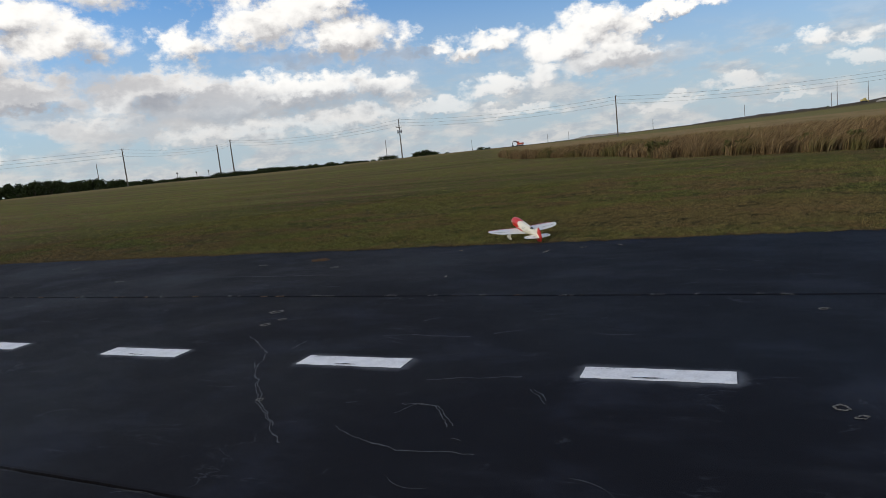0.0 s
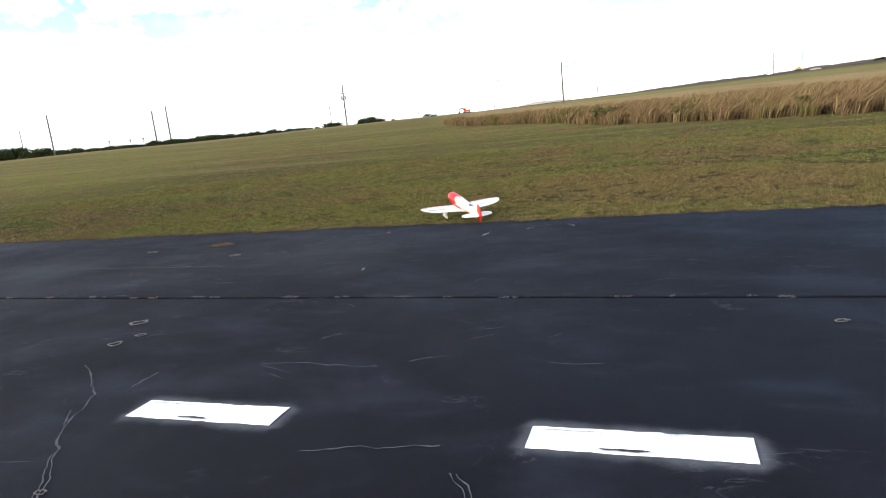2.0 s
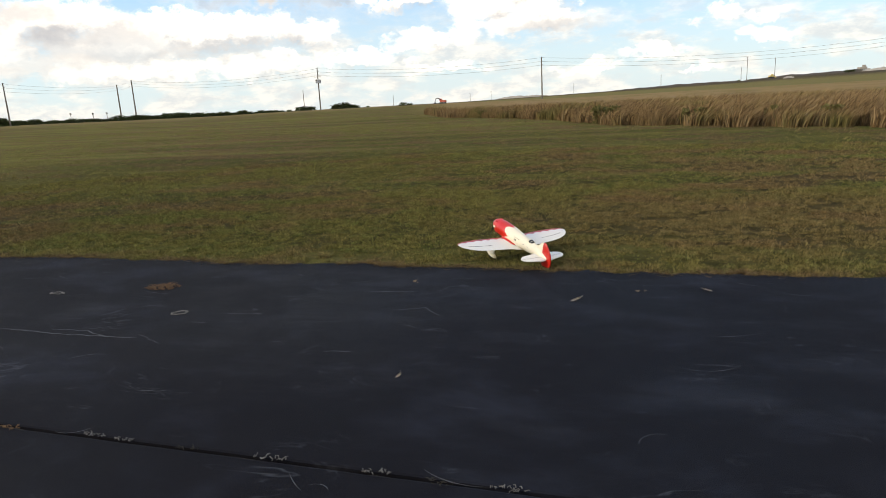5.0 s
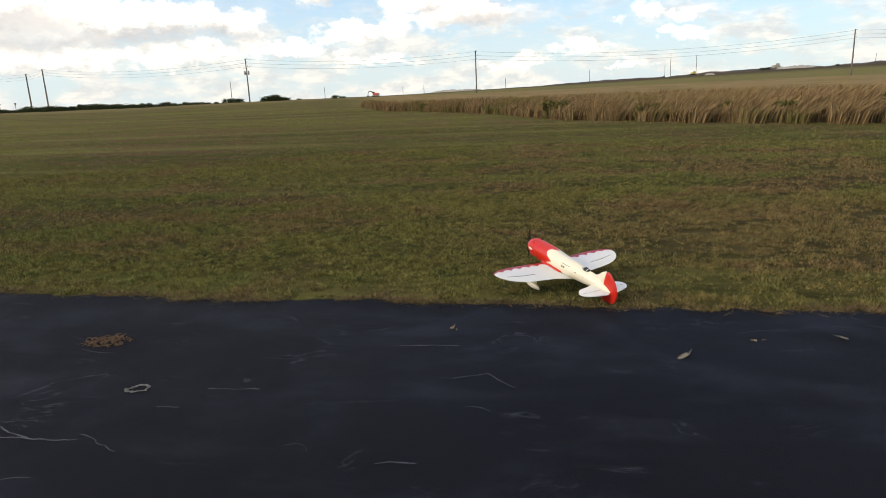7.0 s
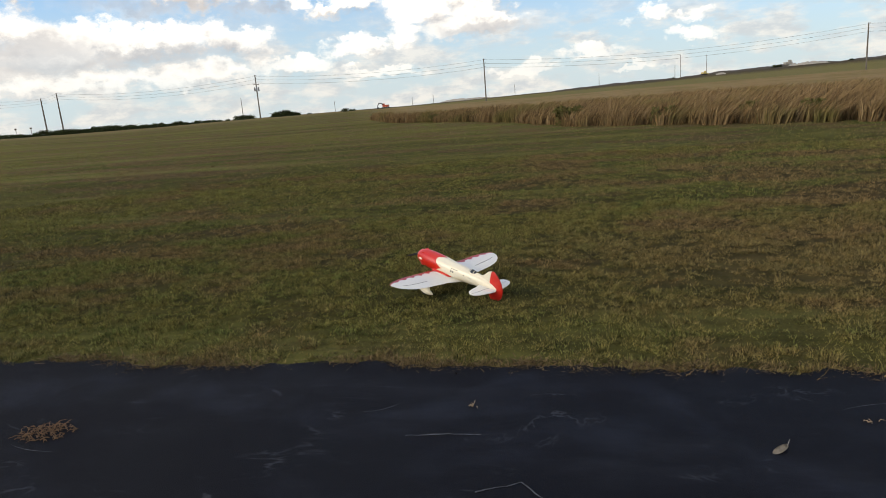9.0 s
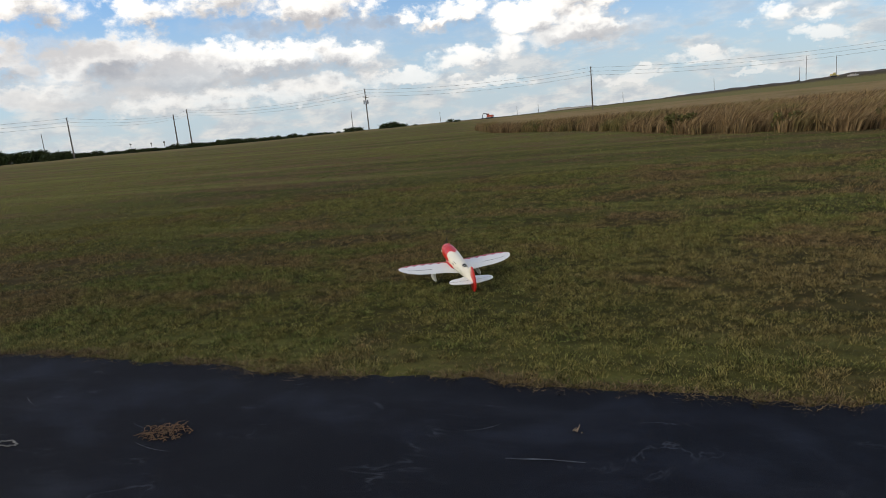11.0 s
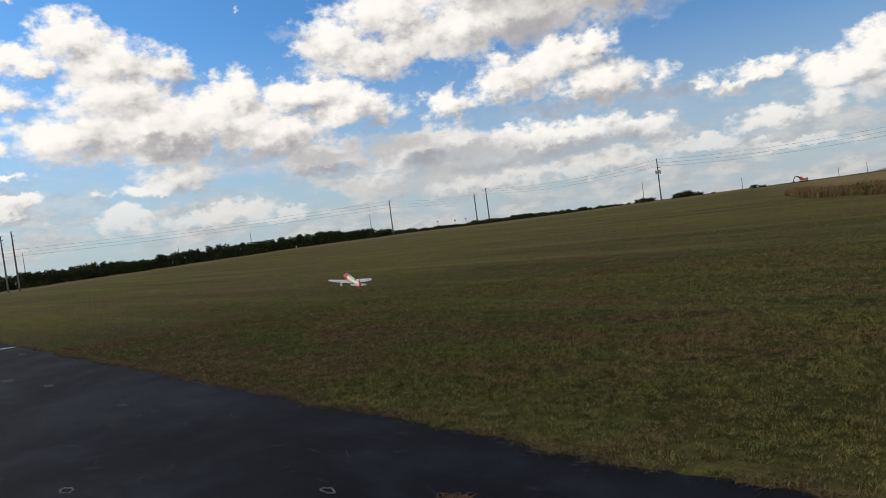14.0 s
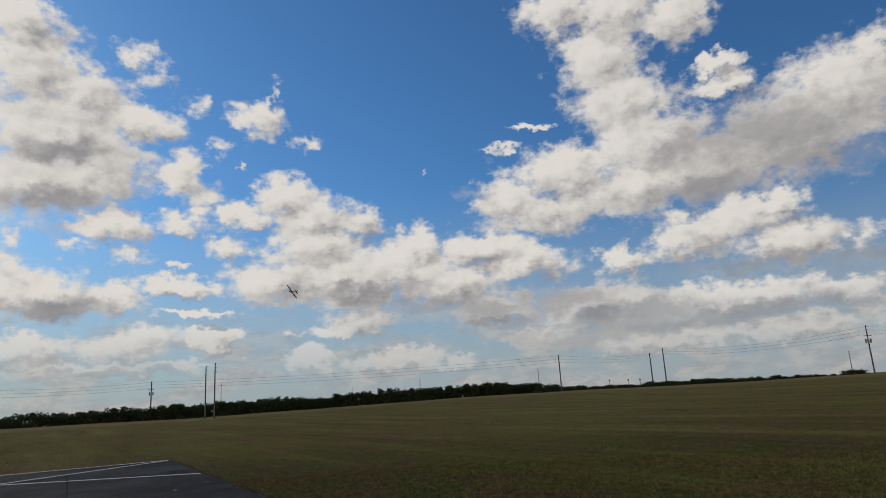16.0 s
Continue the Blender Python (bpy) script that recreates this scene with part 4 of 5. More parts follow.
def build_poles():
    a = utility_pole(-27.6, 206, 3.42, kit="transformer")[0]
    b = utility_pole(-8.5, 185, 3.34, kit="plain")[0]
    h = utility_pole(19.95, 215, 3.13, kit="plain")[0]
    c = utility_pole(-42.09, 300, 2.98, kit="plain")[0]
    g = utility_pole(-43.15, 330, 2.66, kit="plain")[0]
    d = utility_pole(-50.6, 210, 3.04, kit="plain")[0]
    i = utility_pole(-79.55, 171, 3.91, kit="plain")[0]
    utility_pole(-80.25, 181, 3.66, kit="plain")
    k = utility_pole(-84.27, 245, 2.62, kit="transformer")[0]
    out = utility_pole(48, 250, 3.0, kit="plain")[0]
    far = utility_pole(-104, 210, 3.0, kit="plain")[0]
    for p, q, s in ((g, c, 0.3), (c, a, 2.0), (a, b, 1.4), (b, h, 2.4), (h, out, 2.4), (g, d, 1.0), (k, far, 1.6), (d, k, 1.0)):
        span(p, q, s)
    for az, r, el in ((7.33, 380, 2.22), (9.26, 390, 2.02), (6.9, 420, 1.45), (-28.95, 300, 1.7), (-21.4, 420, 0.9), (-6.02, 420, 1.02), (0.96, 420, 1.33), (-52.44, 270, 2.01), (-62.62, 300, 1.76), (-68.37, 330, 1.25), (-79.05, 330, 2.25), (21.3, 420, 1.4), (-13.0, 450, 0.75), (-14.8, 450, 0.7)):
        utility_pole(az, r, el, 0.13)


build_trees()
build_poles()


# ---- the model aeroplane ----
def fuselage_line(y):
    """Half width and centre height of the body."""
    ys = [-0.60, -0.54, -0.43, -0.33, -0.17, 0.06, 0.20, 0.27, 0.31, 0.335, 0.352]
    rs = [0.006, 0.021, 0.037, 0.048, 0.063, 0.075, 0.075, 0.069, 0.061, 0.054, 0.045]
    zs = [0.206, 0.205, 0.205, 0.205, 0.205, 0.204, 0.203, 0.203, 0.203, 0.203, 0.203]
    return float(np.interp(y, ys, rs)), float(np.interp(y, ys, zs))


def build_body(plane):
    n, rows = 96, 190
    skin = {"fuselage": bmesh.new(), "cowling": bmesh.new()}
    ys = [-0.60 + (0.352 + 0.60) * i / rows for i in range(rows + 1)]

    def corner(i, k):
        r, z = fuselage_line(ys[i])
        a = 2 * math.pi * (k % n) / n
        tall = float(np.interp(ys[i], [-0.45, -0.1], [1.45, 1.08])) if math.sin(a) > 0 else 1.08
        return ys[i], (r * math.cos(a), ys[i], z + r * tall * math.sin(a))

    made = {"fuselage": {}, "cowling": {}}
    for i in range(rows):
        for k in range(n):
            a = 2 * math.pi * (k + 0.5) / n
            scallop = 0.085 - 0.085 * (1 - abs(math.sin(2.0 * (a - math.pi / 2))) ** 0.75)
            which = "cowling" if ys[i] > scallop else "fuselage"
            vs = []
            for p in ((i, k), (i, k + 1), (i + 1, k + 1), (i + 1, k)):
                key = (p[0], p[1] % n)
                if key not in made[which]:
                    made[which][key] = skin[which].verts.new(corner(*p)[1])
                vs.append(made[which][key])
            skin[which].faces.new(vs[::-1])
    body = part("fuselage", skin["fuselage"], CREAM, plane, "cream film-covered fuselage", True)
    cowl = part("cowling", skin["cowling"], RED, plane, "glossy red round cowling", True)
    bm = bmesh.new()
    tube(bm, [(0, 0.3515, 0.203), (0, 0.32, 0.203)], [0.0445, 0.034], 32)
    part("intake", bm, BLACK, cowl, "dark cowling opening")
    bm = bmesh.new()
    tube(bm, [(0, 0.33, 0.203), (0, 0.357, 0.203), (0, 0.372, 0.203), (0, 0.385, 0.203)], [0.022, 0.021, 0.014, 0.005], 20)
    part("motor_housing", bm, CREAM, cowl, "pale motor front", True)
    for k in range(7):
        a = 2 * math.pi * k / 7 + 0.45
        bm = bmesh.new()
        pts, rad = [], []
        for j in range(7):
            y = 0.318 - 0.06 * j / 6
            r, z = fuselage_line(y)
            pts.append((r * math.cos(a), y, z + r * 1.08 * math.sin(a)))
            rad.append(0.010 * math.sin(math.pi * (j + 0.4) / 7.0))
        tube(bm, pts, rad, 10)
        part("cowl_blister", bm, RED if k % 3 else CREAM, cowl, "", True)
    # cockpit with its windscreen and the fairing behind it
    bm = bmesh.new()
    bmesh.ops.create_uvsphere(bm, u_segments=20, v_segments=12, radius=1, matrix=pose(0, -0.315, 0.262, 5) @ Matrix.Diagonal((0.024, 0.042, 0.021, 1)))
    canopy = part("canopy", bm, GLASSY, plane, "small dark cockpit canopy", True)
    for y, w, h in ((-0.297, 0.0235, 0.0205), (-0.335, 0.0225, 0.0195)):
        bm = bmesh.new()
        tube(bm, [(w * math.cos(math.pi * k / 12), y, 0.262 + h * math.sin(math.pi * k / 12)) for k in range(13)], [0.0026] * 13, 6)
        part("canopy_frame", bm, CREAM, canopy, "", True)
    bm = bmesh.new()
    bmesh.ops.create_uvsphere(bm, u_segments=20, v_segments=12, radius=1, matrix=pose(0, -0.40, 0.245, 4) @ Matrix.Diagonal((0.020, 0.10, 0.026, 1)))
    part("headrest_fairing", bm, CREAM, plane, "", True)
    # unreadable lettering on the flanks, as bars
    for side in (-1, 1):
        for y0, y1, dz, h in ((-0.19, -0.10, 0.036, 0.0035), (-0.118, -0.106, 0.013, 0.017), (-0.138, -0.126, 0.013, 0.017), (-0.262, -0.248, 0.018, 0.007), (-0.34, -0.30, 0.014, 0.002)):
            bm = bmesh.new()
            top, bottom = [], []
            for j in range(6):
                y = y0 + (y1 - y0) * j / 5
                r, z = fuselage_line(y)
                for lst, d in ((top, dz + h / 2), (bottom, dz - h / 2)):
                    a = math.asin(max(-1, min(1, d / (r * 1.12))))
                    lst.append(bm.verts.new((side * (r * math.cos(a) + 0.0012), y, z + d)))
            for j in range(5):
                bm.faces.new((top[j], top[j + 1], bottom[j + 1], bottom[j]))
            part("lettering_bar", bm, INK, body)


def build_wing(plane, side):
    rows, cols, half = 240, 64, 0.60
    skins = {"wing": bmesh.new(), "leading_edge": bmesh.new()}
    made = {"wing": {}, "leading_edge": {}}

    def outline(s):
        u = s / half
        cut = math.sqrt(max(0.0, 1 - max(0.0, (u - 0.52) / 0.48) ** 2.3))
        front = 0.124 - 0.020 * u - 0.075 * (1 - cut)
        rear = -0.168 - 0.035 * max(0, 0.22 - u) / 0.22 + 0.02 * u + 0.175 * (1 - cut)
        return front, min(rear, front - 0.004), 0.032 * (1 - 0.62 * u) * max(cut, 0.12)

    def corner(i, j, top):
        s = half * i / rows
        f, b, t = outline(s)
        c = j / cols
        thick = t * 2.6 * (math.sqrt(c) * (1 - c)) * (0.62 if top else 0.30)
        return side * (0.01 + s), f + (b - f) * c, 0.137 + 0.043 * s / half + (thick if top else -thick)

    for i in range(rows):
        for top in (True, False):
            for j in range(cols):
                s, c = half * (i + 0.5) / rows, (j + 0.5) / cols
                edge = 0.15 + 0.11 * (1 - abs(math.sin(math.pi * (s - 0.07) / 0.088)))
                red = top and s > 0.07 and c < edge or (not top and c < 0.05) or s > 0.99 * half and c < 0.4
                which = "leading_edge" if red else "wing"
                vs = []
                for a, d in ((i, j), (i, j + 1), (i + 1, j + 1), (i + 1, j)):
                    key = (a, d, top and 0 < d < cols)
                    if key not in made[which]:
                        made[which][key] = skins[which].verts.new(corner(a, d, top))
                    vs.append(made[which][key])
                skins[which].faces.new(vs if (side > 0) != top else vs[::-1])
    wing = part("wing", skins["wing"], WING_WHITE, plane, "white wing half with rounded tip", True)
    part("leading_edge", skins["leading_edge"], RED_EDGE, wing, "dark red scalloped leading edge", True)
    bm = bmesh.new()
    tube(bm, [(side * 0.045, 0.15, 0.150), (side * 0.062, 0.09, 0.152), (side * 0.066, 0.02, 0.155), (side * 0.062, -0.05, 0.158), (side * 0.055, -0.11, 0.16)], [0.010, 0.020, 0.019, 0.013, 0.004], 12)
    part("wing_fillet", bm, RED, wing, "red wing root fairing", True)
    bm = bmesh.new()
    pts = []
    for i in range(12):
        s = 0.27 + 0.25 * i / 11
        f, b, t = outline(s)
        c = 0.66
        pts.append((side * (0.01 + s), f + (b - f) * c, 0.137 + 0.043 * s / half + t * 2.6 * math.sqrt(c) * (1 - c) * 0.62))
    tube(bm, pts, [0.0022] * 12, 5)
    part("aileron_gap", bm, INK, wing)


def flat_shape(bm, pts, axis, thick):
    """A thin rounded plate from an outline in the plane across the axis (x or z)."""
    loops = []
    n = len(pts)
    cx, cy = sum(p[0] for p in pts) / n, sum(p[1] for p in pts) / n
    for d, k in ((-1, 0.93), (-0.6, 1.0), (0.6, 1.0), (1, 0.93)):
        ring = []
        for u, v in pts:
            a, b = cx + (u - cx) * k, cy + (v - cy) * k
            ring.append(bm.verts.new((d * thick / 2, a, b) if axis == "x" else (a, b, d * thick / 2)))
        loops.append(ring)
    for q, r in zip(loops, loops[1:]):
        for i in range(n):
            bm.faces.new((q[i], q[(i + 1) % n], r[(i + 1) % n], r[i]))
    bm.faces.new(loops[0][::-1]), bm.faces.new(loops[-1])


def round_outline(corners, steps=6):
    """A closed smooth outline through the given corners."""
    out, n = [], len(corners)
    for i in range(n):
        p0, p1, p2, p3 = (Vector(corners[(i + k) % n]) for k in (-1, 0, 1, 2))
        for s in range(steps):
            t = s / steps
            q = 0.5 * ((2 * p1) + (p2 - p0) * t + (2 * p0 - 5 * p1 + 4 * p2 - p3) * t * t + (3 * p1 - p0 - 3 * p2 + p3) * t ** 3)
            out.append((q.x, q.y))
    return out


def build_tail(plane):
    for side in (-1, 1):
        bm = bmesh.new()
        flat_shape(bm, round_outline([(side * a, b) for a, b in ((0.008, -0.435), (0.10, -0.445), (0.185, -0.462), (0.222, -0.505), (0.20, -0.555), (0.11, -0.585), (0.008, -0.59))]), "z", 0.011)
        bmesh.ops.translate(bm, verts=bm.verts, vec=(0, 0, 0.196))
        part("stabiliser", bm, WING_WHITE, plane, "", True)
        bm = bmesh.new()
        tube(bm, [(side * 0.02, -0.525, 0.2018), (side * 0.225, -0.518, 0.2018)], [0.0009, 0.0009], 5)
        part("elevator_gap", bm, INK, plane)
    bm = bmesh.new()
    flat_shape(bm, round_outline(((-0.34, 0.245), (-0.43, 0.278), (-0.485, 0.325), (-0.520, 0.338), (-0.514, 0.25), (-0.505, 0.14), (-0.48, 0.16), (-0.42, 0.215))), "x", 0.013)
    part("fin", bm, CREAM, plane, "cream tail fin", True)
    bm = bmesh.new()
    flat_shape(bm, round_outline(((-0.523, 0.338), (-0.575, 0.328), (-0.632, 0.268), (-0.654, 0.205), (-0.642, 0.14), (-0.60, 0.108), (-0.525, 0.112), (-0.511, 0.22))), "x", 0.015)
    part("rudder", bm, RED, plane, "red rounded rudder", True)
    bm = bmesh.new()
    tube(bm, [(0, -0.50, 0.185), (0, -0.545, 0.145), (0, -0.565, 0.13)], [0.004, 0.003, 0.003], 6)
    part("tail_strut", bm, BLACK, plane)
    bm = bmesh.new()
    tube(bm, [(-0.006, -0.566, 0.128), (0.006, -0.566, 0.128)], [0.016, 0.016], 14)
    part("tail_wheel", bm, RUBBER, plane)


def build_gear(plane):
    for side in (-1, 1):
        spat = bmesh.new()
        pts, rad = [], []
        for j in range(13):
            u = j / 12
            pts.append((side * 0.244, 0.075 - 0.165 * u, 0.044 - 0.004 * u))
            rad.append(0.029 * (math.sin(math.pi * min(1, u * 0.93 + 0.05)) ** 0.6) * (1 - 0.25 * u) + 0.002)
        tube(spat, pts, rad, 16)
        for v in spat.verts:
            v.co.x = side * 0.244 + (v.co.x - side * 0.244) * 0.72
        part("wheel_spat", spat, CREAM, plane, "cream teardrop wheel fairing", True)
        leg = bmesh.new()
        for k, (z, c0, c1, w) in enumerate(((0.05, 0.055, -0.05, 0.026), (0.10, 0.055, -0.035, 0.022), (0.145, 0.065, -0.045, 0.024))):
            ring = [leg.verts.new((side * (0.244 - 0.03 * (z - 0.05) / 0.1) + math.sin(a) * w / 2, (c0 + c1) / 2 + math.cos(a) * (c0 - c1) / 2, z)) for a in [2 * math.pi * i / 14 for i in range(14)]]
            if k:
                for i in range(14):
                    leg.faces.new((last[i], last[(i + 1) % 14], ring[(i + 1) % 14], ring[i]))
            last = ring
        part("gear_leg", leg, CREAM, plane, "", True)
        tyre = bmesh.new()
        tube(tyre, [(side * 0.244 - 0.011, 0.02, 0.029), (side * 0.244 - 0.006, 0.02, 0.029), (side * 0.244 + 0.006, 0.02, 0.029), (side * 0.244 + 0.011, 0.02, 0.029)], [0.022, 0.029, 0.029, 0.022], 20)
        part("tyre", tyre, RUBBER, plane, "", True)


def build_propeller(plane):
    hub = bmesh.new()
    tube(hub, [(0, -0.008, 0), (0, 0.008, 0), (0, 0.022, 0), (0, 0.032, 0)], [0.017, 0.017, 0.012, 0.002], 14)
    for s in (-1, 1):
        rings = []
        for z, w, tw in ((0.008, 0.014, 40), (0.04, 0.018, 30), (0.08, 0.017, 20), (0.115, 0.012, 15), (0.130, 0.006, 13)):
            a = radians(tw)
            d, e = Vector((math.cos(a), math.sin(a), 0)), Vector((-math.sin(a), math.cos(a), 0))
            c = Vector((0, 0.004, s * z))
            rings.append([hub.verts.new(c + q) for q in (d * w / 2 * s, e * 0.0018, -d * w / 2 * s, -e * 0.0018)])
        for p, q in zip(rings, rings[1:]):
            for i in range(4):
                hub.faces.new((p[i], p[(i + 1) % 4], q[(i + 1) % 4], q[i]))
        hub.faces.new(rings[-1])
    prop = part("propeller", hub, BLACK, plane, "black two-blade propeller")
    prop.location = (0, 0.385, 0.2)
    return prop


def build_plane():
    plane = empty("model_aeroplane")
    tagged(plane, "red and cream radio-controlled racing aeroplane with scalloped wings", "model aeroplane")
    build_body(plane)
    build_wing(plane, -1), build_wing(plane, 1)
    build_tail(plane)
    build_gear(plane)
    return plane, build_propeller(plane)


PLANE, PROPELLER = build_plane()


# ---- machines and sheds far off ----
def build_excavator(az, r, paint, colour, scale, turn, arm=True):
    e = empty("excavator" if arm else "bulldozer", pose(*put_down(az, r, 0.0), 0, 0, turn) @ Matrix.Scale(scale, 4))
    for s in (-1, 1):
        bm = bmesh.new()
        box(bm, -1.9, 1.9, s * 1.1 - 0.3, s * 1.1 + 0.3, 0, 0.85, 0.25)
        part("track", bm, BLACK, e)
    bm = bmesh.new()
    box(bm, -2.0, 1.3, -1.3, 1.3, 0.95, 2.1, 0.15)
    part("engine_deck", bm, paint, e)
    bm = bmesh.new()
    box(bm, 0.1, 1.5, 0.2, 1.25, 1.9, 3.0, 0.12)
    cab = part("cab", bm, paint, e)
    bm = bmesh.new()
    box(bm, 0.3, 1.52, 0.3, 1.27, 2.3, 2.85, 0.02)
    part("cab_window", bm, GLASSY, cab)
    if arm:
        bm = bmesh.new()
        tube(bm, [(1.2, -0.2, 1.7), (2.6, -0.2, 3.3), (4.2, -0.2, 3.3)], [0.32, 0.34, 0.22], 8)
        part("boom", bm, BLACK, e)
        bm = bmesh.new()
        tube(bm, [(4.2, -0.2, 3.3), (5.0, -0.2, 2.2), (5.2, -0.2, 0.9)], [0.24, 0.2, 0.15], 8)
        part("stick", bm, BLACK, e)
        bm = bmesh.new()
        box(bm, 4.6, 5.5, -0.7, 0.3, 0.2, 1.0, 0.15)
        part("bucket", bm, BLACK, e)
    else:
        bm = bmesh.new()
        box(bm, 2.2, 2.5, -1.8, 1.8, 0.1, 1.3, 0.08)
        part("blade", bm, paint, e)
    tagged(e, colour, "excavator" if arm else "bulldozer")


def mound(name, az, r, length, width, height, mat, label, category, seed):
    """A heap that follows the land under it."""
    bm = bmesh.new()
    n, k = 40, 12
    place = pose(*put_down(az, r, 0.0), 0, 0, -az)
    grid = []
    for i in range(n + 1):
        row = []
        for j in range(k + 1):
            u, v = 2 * i / n - 1, 2 * j / k - 1
            h = height * max(0, 1 - u * u) ** 0.5 * max(0, 1 - v * v) * (0.75 + 0.5 * noise.noise((u * 6, v * 2, seed)))
            q = place @ Vector((u * length / 2, v * width / 2, 0))
            row.append(bm.verts.new((u * length / 2, v * width / 2, float(land(q.x, q.y)) - q.z + h - 0.15)))
        grid.append(row)
    for i in range(n):
        for j in range(k):
            bm.faces.new((grid[i][j], grid[i + 1][j], grid[i + 1][j + 1], grid[i][j + 1]))
    ob = mesh_object(name, bm, mat, True)
    ob.matrix_world = place
    tagged(ob, label, category)


def nest_post(az, r, top_el):
    x, y, z = put_down(az, r)
    h = EYE_Z + r * math.tan(radians(top_el)) - z
    p = empty("nest_box_post", pose(x, y, z, 0, 0, -az))
    bm = bmesh.new()
    tube(bm, [(0, 0, 0), (0, 0, h)], [0.10, 0.08], 8)
    part("post", bm, POLE_WOOD, p)
    bm = bmesh.new()
    box(bm, -0.34, 0.34, -0.34, 0.34, h - 0.1, h + 0.45, 0.1)
    part("box", bm, BARK, p)
    tagged(p, "thin post carrying a dark box at the field's far edge", "post", "posts at the far edge")


build_excavator(-17.15, 300, ORANGE, "orange tracked excavator with its boom raised", 0.75, 172)
build_excavator(9.1, 334, YELLOW, "yellow tracked bulldozer on the ridge", 0.6, 20, False)
build_excavator(15.0, 338, PALE, "pale tracked earth mover parked on the ridge", 0.9, 10, False)
mound("earth_bank", -10.3, 330, 26, 6, 1.4, PALE, "long low pale heap of material by the ridge", "earth bank", 1)
mound("earth_bank", 16.3, 332, 16, 6, 1.5, PALE, "long low pale heap of material on the ridge", "earth bank", 2)
mound("earth_bank", 2.0, 336, 60, 8, 1.2, CLOD, "dark bare earth bank along the ridge", "earth bank", 3)
mound("earth_bank", 13.0, 337, 70, 9, 1.3, CLOD, "dark bare earth bank along the ridge", "earth bank", 4)
mound("earth_bank", 24.0, 337, 70, 9, 1.6, CLOD, "dark bare earth bank along the ridge", "earth bank", 5)
mound("earth_bank", 10.3, 300, 4.2, 2.2, 1.0, PALE, "small pale heap below the ridge", "earth bank", 6)
nest_post(-44.15, 300, 0.55), nest_post(-46.6, 300, 0.62), nest_post(-45.1, 300, 0.55)


# ---- small things on the runway ----
def build_cracks():
    net = empty("runway_cracks")
    tagged(net, "pale worn cracks in the asphalt", "crack", kind="structure")

    def crack(*pts):
        bm = bmesh.new()
        fine = []
        for (x0, y0), (x1, y1) in zip(pts, pts[1:]):
            n = max(3, int(math.hypot(x1 - x0, y1 - y0) / 0.03))
            for i in range(n):
                t = i / n
                fine.append((x0 + (x1 - x0) * t, y0 + (y1 - y0) * t))
        rows = []
        for i, (x, y) in enumerate(fine):
            j = min(i + 1, len(fine) - 1)
            d = Vector((fine[j][0] - fine[max(j - 1, 0)][0], fine[j][1] - fine[max(j - 1, 0)][1])).normalized()
            wob = 0.03 * noise.noise((x * 6, y * 6, 1)) + 0.012 * noise.noise((x * 22, y * 22, 1))
            w = 0.0022 + 0.006 * max(0, noise.noise((x * 9, y * 9, 4)) + 0.15)
            c = Vector((x - d.y * wob, y + d.x * wob, 0.0035))
            s = Vector((-d.y, d.x, 0)) * w
            rows.append((bm.verts.new(c - s), bm.verts.new(c + s + Vector((0, 0, 0.001)))))
        for p, q in zip(rows, rows[1:]):
            bm.faces.new((p[0], q[0], q[1], p[1]))
        part("crack", bm, CRACK, net)

    crack((-0.97, -0.80), (-0.75, -0.78), (-0.51, -1.08))
    crack((-1.21, -1.17), (-0.95, -1.31), (-0.70, -1.37), (-0.24, -1.34))
    crack((-0.24, -0.44), (-0.07, -0.68))
    crack((-2.65, -0.18), (-2.08, -0.83), (-1.40, -1.47))
    crack((-3.24, 0.47), (-2.70, 0.02), (-2.46, -0.40), (-1.90, -0.98), (-1.59, -1.27))
    crack((-1.00, -0.38), (-0.79, -0.32), (-0.58, -0.28), (-0.33, -0.24))
    crack((-0.96, -0.93), (-0.85, -0.77), (-0.72, -0.79), (-0.49, -1.06))
    crack((-0.21, -0.44), (-0.07, -0.63))
    crack((-2.80, 4.17), (-2.62, 4.26), (-2.54, 4.16), (-2.41, 4.09))
    crack((-5.32, 3.36), (-5.01, 3.37), (-4.73, 3.28), (-4.45, 3.30))
    crack((-4.50, 3.36), (-4.19, 3.22))
    crack((-3.23, 4.62), (-2.82, 4.66))
    crack((-4.14, 3.90), (-3.81, 3.92))
    crack((-4.30, 3.66), (-4.14, 3.68))
    crack((-2.98, 3.29), (-2.77, 3.31))
    crack((-3.77, 2.56), (-3.58, 2.60))
    crack((-1.89, 0.60), (-1.40, 0.62), (-1.04, 0.61))
    crack((-2.53, 0.15), (-2.52, 0.41))
    crack((-0.90, 0.71), (-0.68, 0.84))
    crack((-0.07, 0.76), (0.28, 0.76))
    crack((-6.52, 3.30), (-4.69, 3.28))
    crack((-1.72, 1.07), (-1.58, 1.19))


